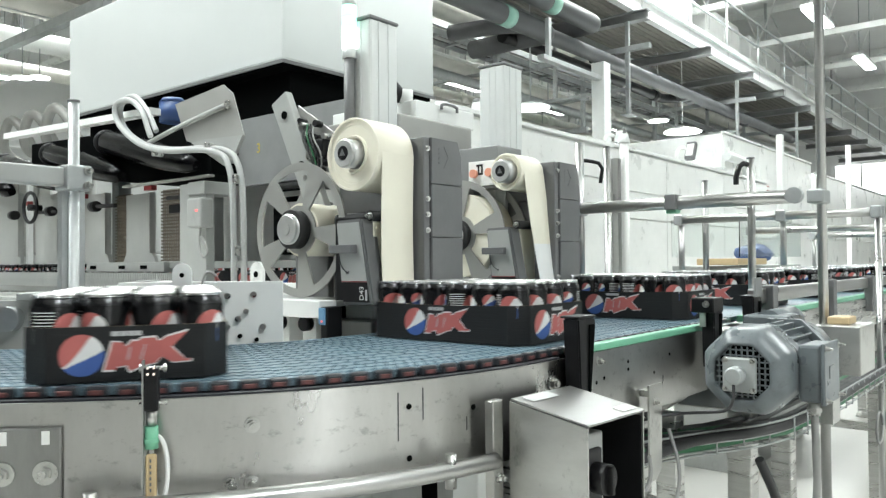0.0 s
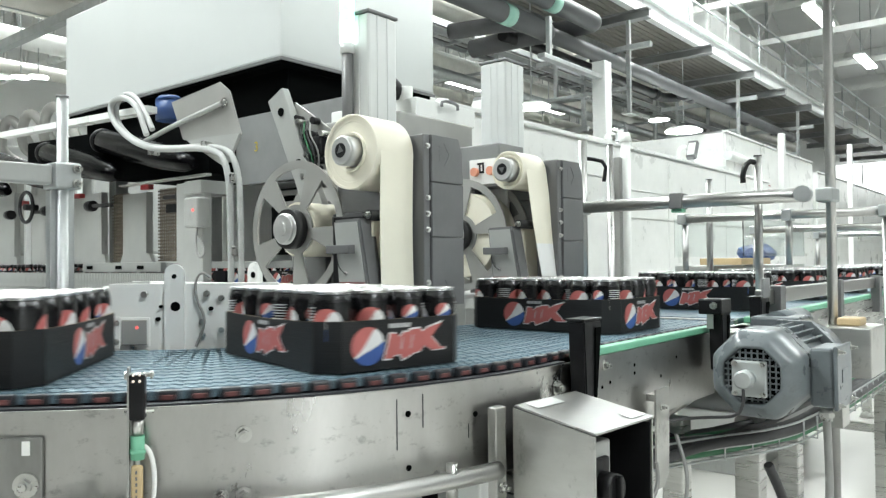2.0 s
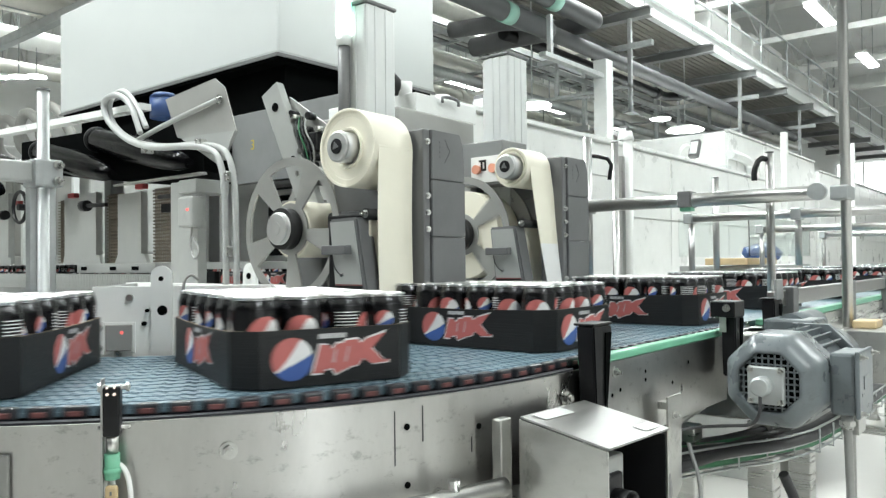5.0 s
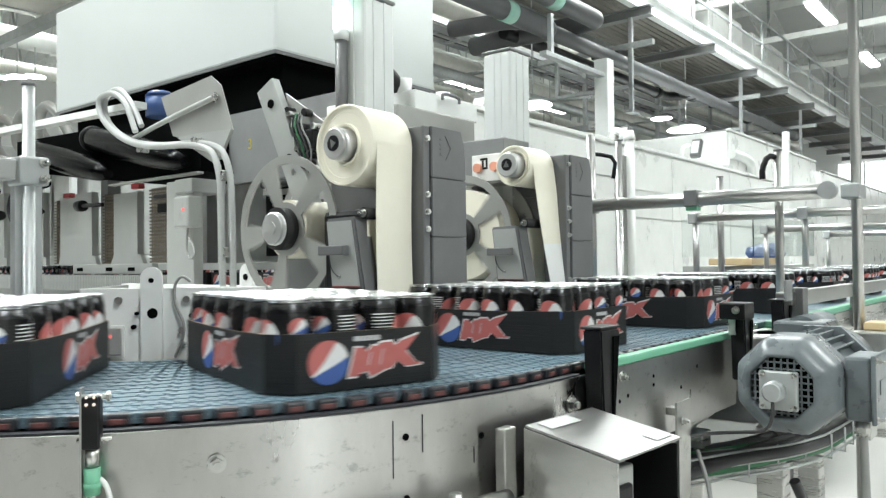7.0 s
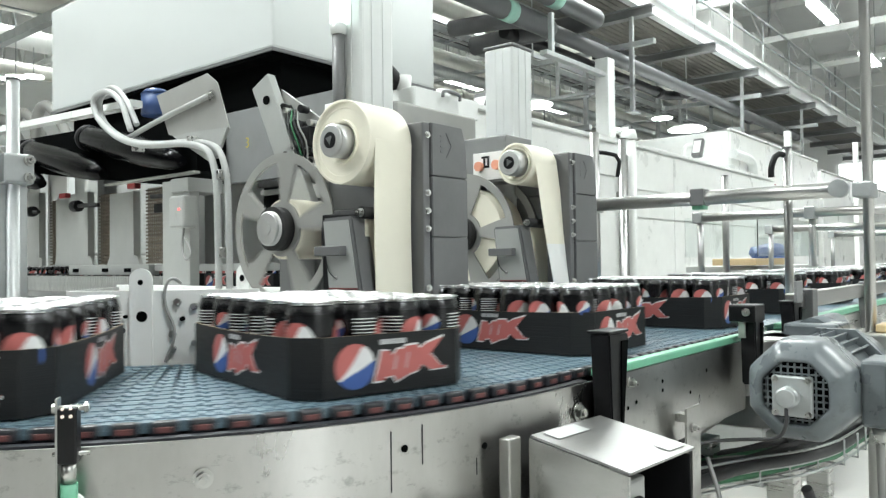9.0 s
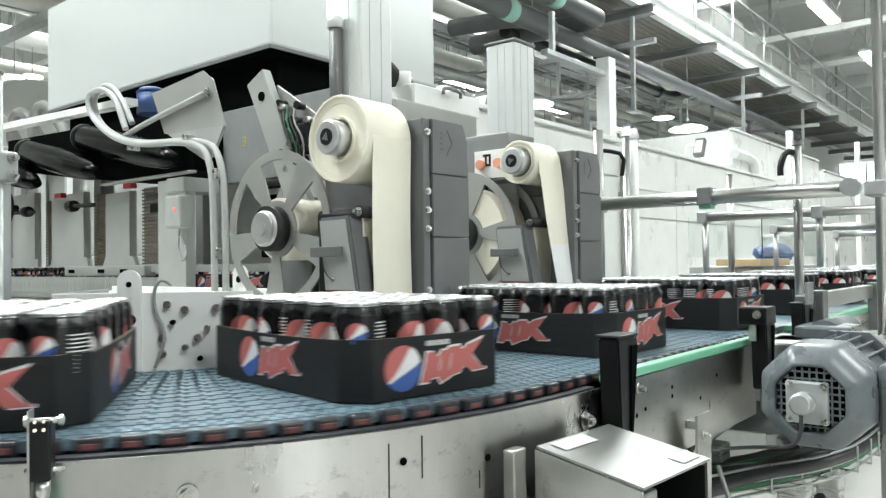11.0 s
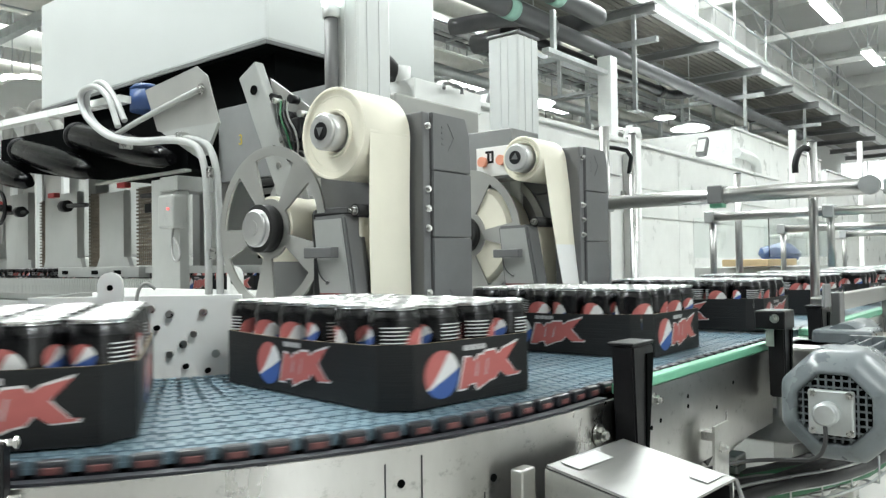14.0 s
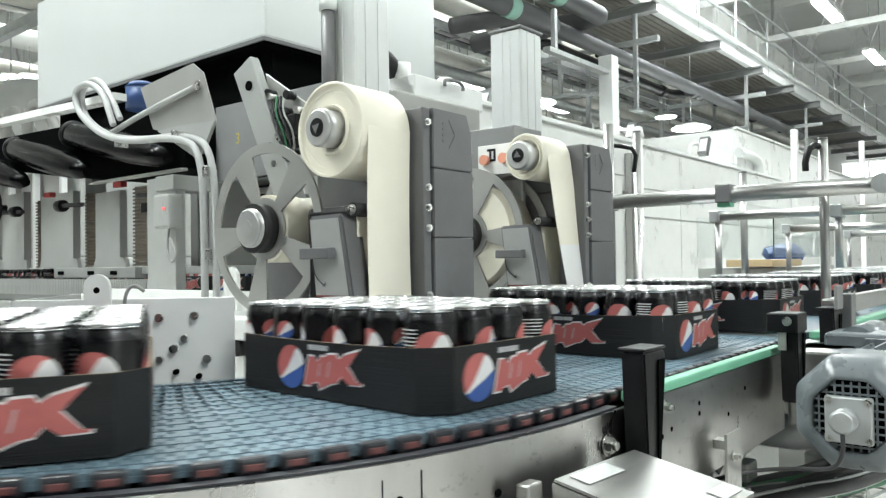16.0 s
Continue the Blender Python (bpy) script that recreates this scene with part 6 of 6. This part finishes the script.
for k in range(12):
    x = -10 + k * 3.6
    tr_ = thing("roof_truss", "pale steel roof truss", "roof truss", "roof trusses")
    part("lower_chord", bx(x, x + 0.14, -11.9, 25.9, 6.50, 6.64), WHITE, tr_)
    part("upper_chord", bx(x, x + 0.14, -11.9, 25.9, 8.40, 8.598), WHITE, tr_)
    zig = [(x + 0.07, -11.5 + j * 0.75, 6.6 if j % 2 == 0 else 8.45) for j in range(50)]
    part("lattice", sw(zig, 0.035, 6, 0), WHITE, tr_)
duct = thing("air_duct", "wide pale air duct under the roof", "duct")
part("duct_body", bx(-12, 32, 6.3, 7.5, 5.75, 6.45, 0.02), WHITE, duct)
for k in range(12):
    part("duct_flange", bx(-11 + k * 3.4, -10.95 + k * 3.4, 6.25, 7.55, 5.70, 6.49), HOOD, duct)
    part("duct_hanger", bx(-11 + k * 3.4, -10.96 + k * 3.4, 6.6, 6.64, 6.4, 6.6), ZINC, duct)

for x, w in ((13.2, 1.6), (15.6, 2.2), (18.6, 2.6), (22.5, 3.2)):
    wc = thing("white_cabinet", "tall white cabinet standing on the service gallery", "cabinet", "cabinets on the gallery")
    part("cabinet_body", bx(x, x + w, 5.15, 5.60, GZ + 0.20, GZ + 1.75, 0.02), WHITE, wc)
    for k in range(2):
        part("cabinet_door", bx(x + 0.03 + k * w / 2, x + (k + 1) * w / 2 - 0.03, 5.13, 5.15, GZ + 0.28, GZ + 1.68, 0.006), WHITE, wc)

# lamps: long fittings under the trusses
lamp0 = None
LAMPS = [(x, y) for x in (-8, -3, 2, 7, 12, 17, 22, 27) for y in (-7, -2, 3.2, 8.5, 13, 17.5, 22) if y > 0 or x > 0]
for x, y in LAMPS:
    if lamp0 is None:
        lamp0 = thing("ceiling_lamp", "long lit fluorescent fitting under the roof", "ceiling lamp", "ceiling lamps", m=pose(x, y, 6.42))
        part("fitting", bx(-0.9, 0.9, -0.14, 0.14, 0.02, 0.085, 0.004), WHITE, lamp0)
        part("tube", bx(-0.86, 0.86, -0.125, 0.125, -0.02, 0.018, 0.003), LAMP, lamp0)
        for xx in (-0.7, 0.7):
            part("suspension", bx(xx, xx + 0.02, -0.01, 0.01, 0.085, 2.18), ZINC, lamp0)
    else:
        copy_thing(lamp0, pose(x, y, 6.42))
for x, y, z, r in ((7.9, 4.8, 3.29, 0.26), (13.0, 5.15, 3.86, 0.19), (13.2, 4.75, 3.62, 0.34), (4.1, 11.9, 4.15, 0.14), (4.45, 12.1, 4.25, 0.15), (19.0, 7.0, 4.2, 0.3)):
    lb = thing("low_bay_lamp", "round lit bay lamp hung low over the hall", "ceiling lamp", "bay lamps", m=pose(x, y, z))
    part("shade", la([(r * 0.3, r * 0.28), (r * 0.85, r * 0.14), (r * 1.06, 0.0), (r * 1.03, 0.0), (r * 0.8, r * 0.12), (r * 0.28, r * 0.25)], 24), WHITE, lb)
    part("disc", cy((0, 0, -0.012), (0, 0, 0.006), r, 24), LAMP, lb, "glowing disc")
    part("rod", cy((0, 0, r * 0.2), (0, 0, 8.6 - z), 0.010, 6), ZINC, lb)

# tall machines and tanks far behind the packing machine
def far_unit(x, y, w, d, h, lab):
    f = thing("far_machine", lab, "machine", "machines across the hall")
    part("base", bx(x, x + w, y, y + d, 0.0, h * 0.55, 0.02), CREAM, f)
    part("upper", bx(x + 0.1, x + w - 0.1, y + 0.1, y + d - 0.1, h * 0.55, h, 0.03), CREAM, f)
    for k in range(4):
        part("window", bx(x - 0.012, x - 0.002, y + 0.15 + k * (d - 0.3) / 4, y + 0.08 + (k + 1) * (d - 0.3) / 4, h * 0.62, h * 0.9), GREYL, f)
        part("post", bx(x - 0.10, x - 0.05, y + k * d / 4, y + k * d / 4 + 0.05, 0.0, h * 0.9), HOOD, f)
    part("beam", bx(x - 0.11, x - 0.04, y, y + d, h * 0.9, h * 0.93), HOOD, f)
    for k in range(3):
        part("hose", sw(((x + 0.1, y + 0.3 + k * 0.5, h - 0.02), (x - 0.15, y + 0.4 + k * 0.5, h + 0.5), (x - 0.1, y + 0.8 + k * 0.5, h + 0.1), (x + 0.2, y + 0.9 + k * 0.5, h - 0.02)), 0.05, 8), GREYL, f)
    return f


for x, y, w, d, h in ((2.4, 6.2, 1.8, 2.2, 2.3), (1.6, 8.8, 2.0, 3.0, 2.6), (3.5, 12.5, 2.5, 3.5, 3.0), (6.0, 9.5, 3.0, 3.0, 2.4), (10.5, 6.5, 3.0, 2.6, 2.6), (15, 4.5, 3, 4, 2.8)):
    far_unit(x, y, w, d, h, "white and grey machine across the hall with hoses and posts")
# bright glazing at the far end of the hall
win = solo("window_1", bx(33.94, 33.98, -1.5, 6.5, 3.75, 5.0), DAY, "bright glazed strip window in the far wall", "window", kind="structure")
for k in range(9):
    part("mullion", bx(33.90, 33.94, -1.5 + k, -1.44 + k, 3.75, 5.0), HOOD, win)



# unseen glowing strip, added to give the side plate its bright vertical streak
win = solo("window_2", bx(-3.3, -2.2, -11.985, -11.95, 0.3, 5.2), DAY, "tall glowing strip out of view, added for the plate's streak", "window", kind="structure")
for k in range(4):
    part("mullion", bx(-3.3, -2.2, -11.95, -11.92, 0.3 + k * 1.6, 0.36 + k * 1.6), HOOD, win)


# ---- what moves ----
RIDE = [(-9.0, 0.034, -0.014, 1.0), (-0.30, 0.034, -0.014, 2.0), (-0.145, 0.032, -0.014, 3.8), (-0.05, 0.012, -0.018, 10.0), (0.02, 0.001, -0.020, 13.0), (0.06, -0.008, -0.017, 11.5), (0.14, 0.003, -0.015, 6.0),
        (0.25, 0.008, -0.004, 2.0), (0.36, -0.003, -0.006, 3.0), (0.60, 0.004, 0.004, 1.5), (1.0, 0.0, 0.0, 0.0), (30.0, 0.0, 0.0, 0.0)]


def ride(d):
    """A pack on the belt: it slips and swings a little as it enters the bend, slower than the belt before it."""
    d = d if d > 0.1 else 0.1 + (d - 0.1) * 0.93
    d = d if d > -0.18 else -0.18 + (d + 0.18) * 0.72
    for (d0, *v0), (d1, *v1) in zip(RIDE, RIDE[1:]):
        if d < d1:
            u = (d - d0) / (d1 - d0)
            ahead, side, lead = (a + (b - a) * u for a, b in zip(v0, v1))
            break
    return track(d) @ pose(ahead, side, 0, 0, 0, lead)


def motions():
    for b, d0 in BARS:
        walk(b, [(k * 0.2, loop_pose(d0 + SPEED * k * 0.2)) for k in range(81)])
    # a pack crosses the bend's foremost point at its own time
    d_ref = ARC - THETA0 / SPIN * SPEED
    for p, t0 in PACKS:
        walk(p, [(k * 0.2, ride(d_ref + SPEED * (k * 0.2 - t0))) for k in range(81)])
    for p, d0 in REAR:
        walk(p, [(t, pose(1.25, 1.35 + d0 + 0.018 * t, 1.051, 0, 0, 90)) for t in (0.0, 8.0, 16.0)])

    # each passing pack makes both heads pull one label: the spool and the roll turn by a step
    for k, (spool, roll) in enumerate(zip(SPOOLS, ROLLS)):
        rows_s, rows_r = [], []
        a_s, a_r = SPOOL_START[k], 0.0
        hits = [t0 + 1.58 + 0.90 * k for _, t0 in PACKS if 0.02 < t0 + 1.58 + 0.90 * k < 15.7]
        ms, mr = spool.matrix_basis.copy(), roll.matrix_basis.copy()
        keys = [(0.0, a_s, a_r)]
        for h in hits:
            keys.append((h, a_s, a_r))
            a_s, a_r = a_s + 73.2, a_r - 64.0
            keys.append((h + 0.24, a_s, a_r))
        keys.append((16.0, a_s, a_r))
        walk(spool, [(t, ms @ pose(0, 0, 0, a, 0, 0)) for t, a, _ in keys])
        walk(roll, [(t, mr @ pose(0, 0, 0, b, 0, 0)) for t, _, b in keys])


SPOOL_START = (-40.0, 10.0)
motions()
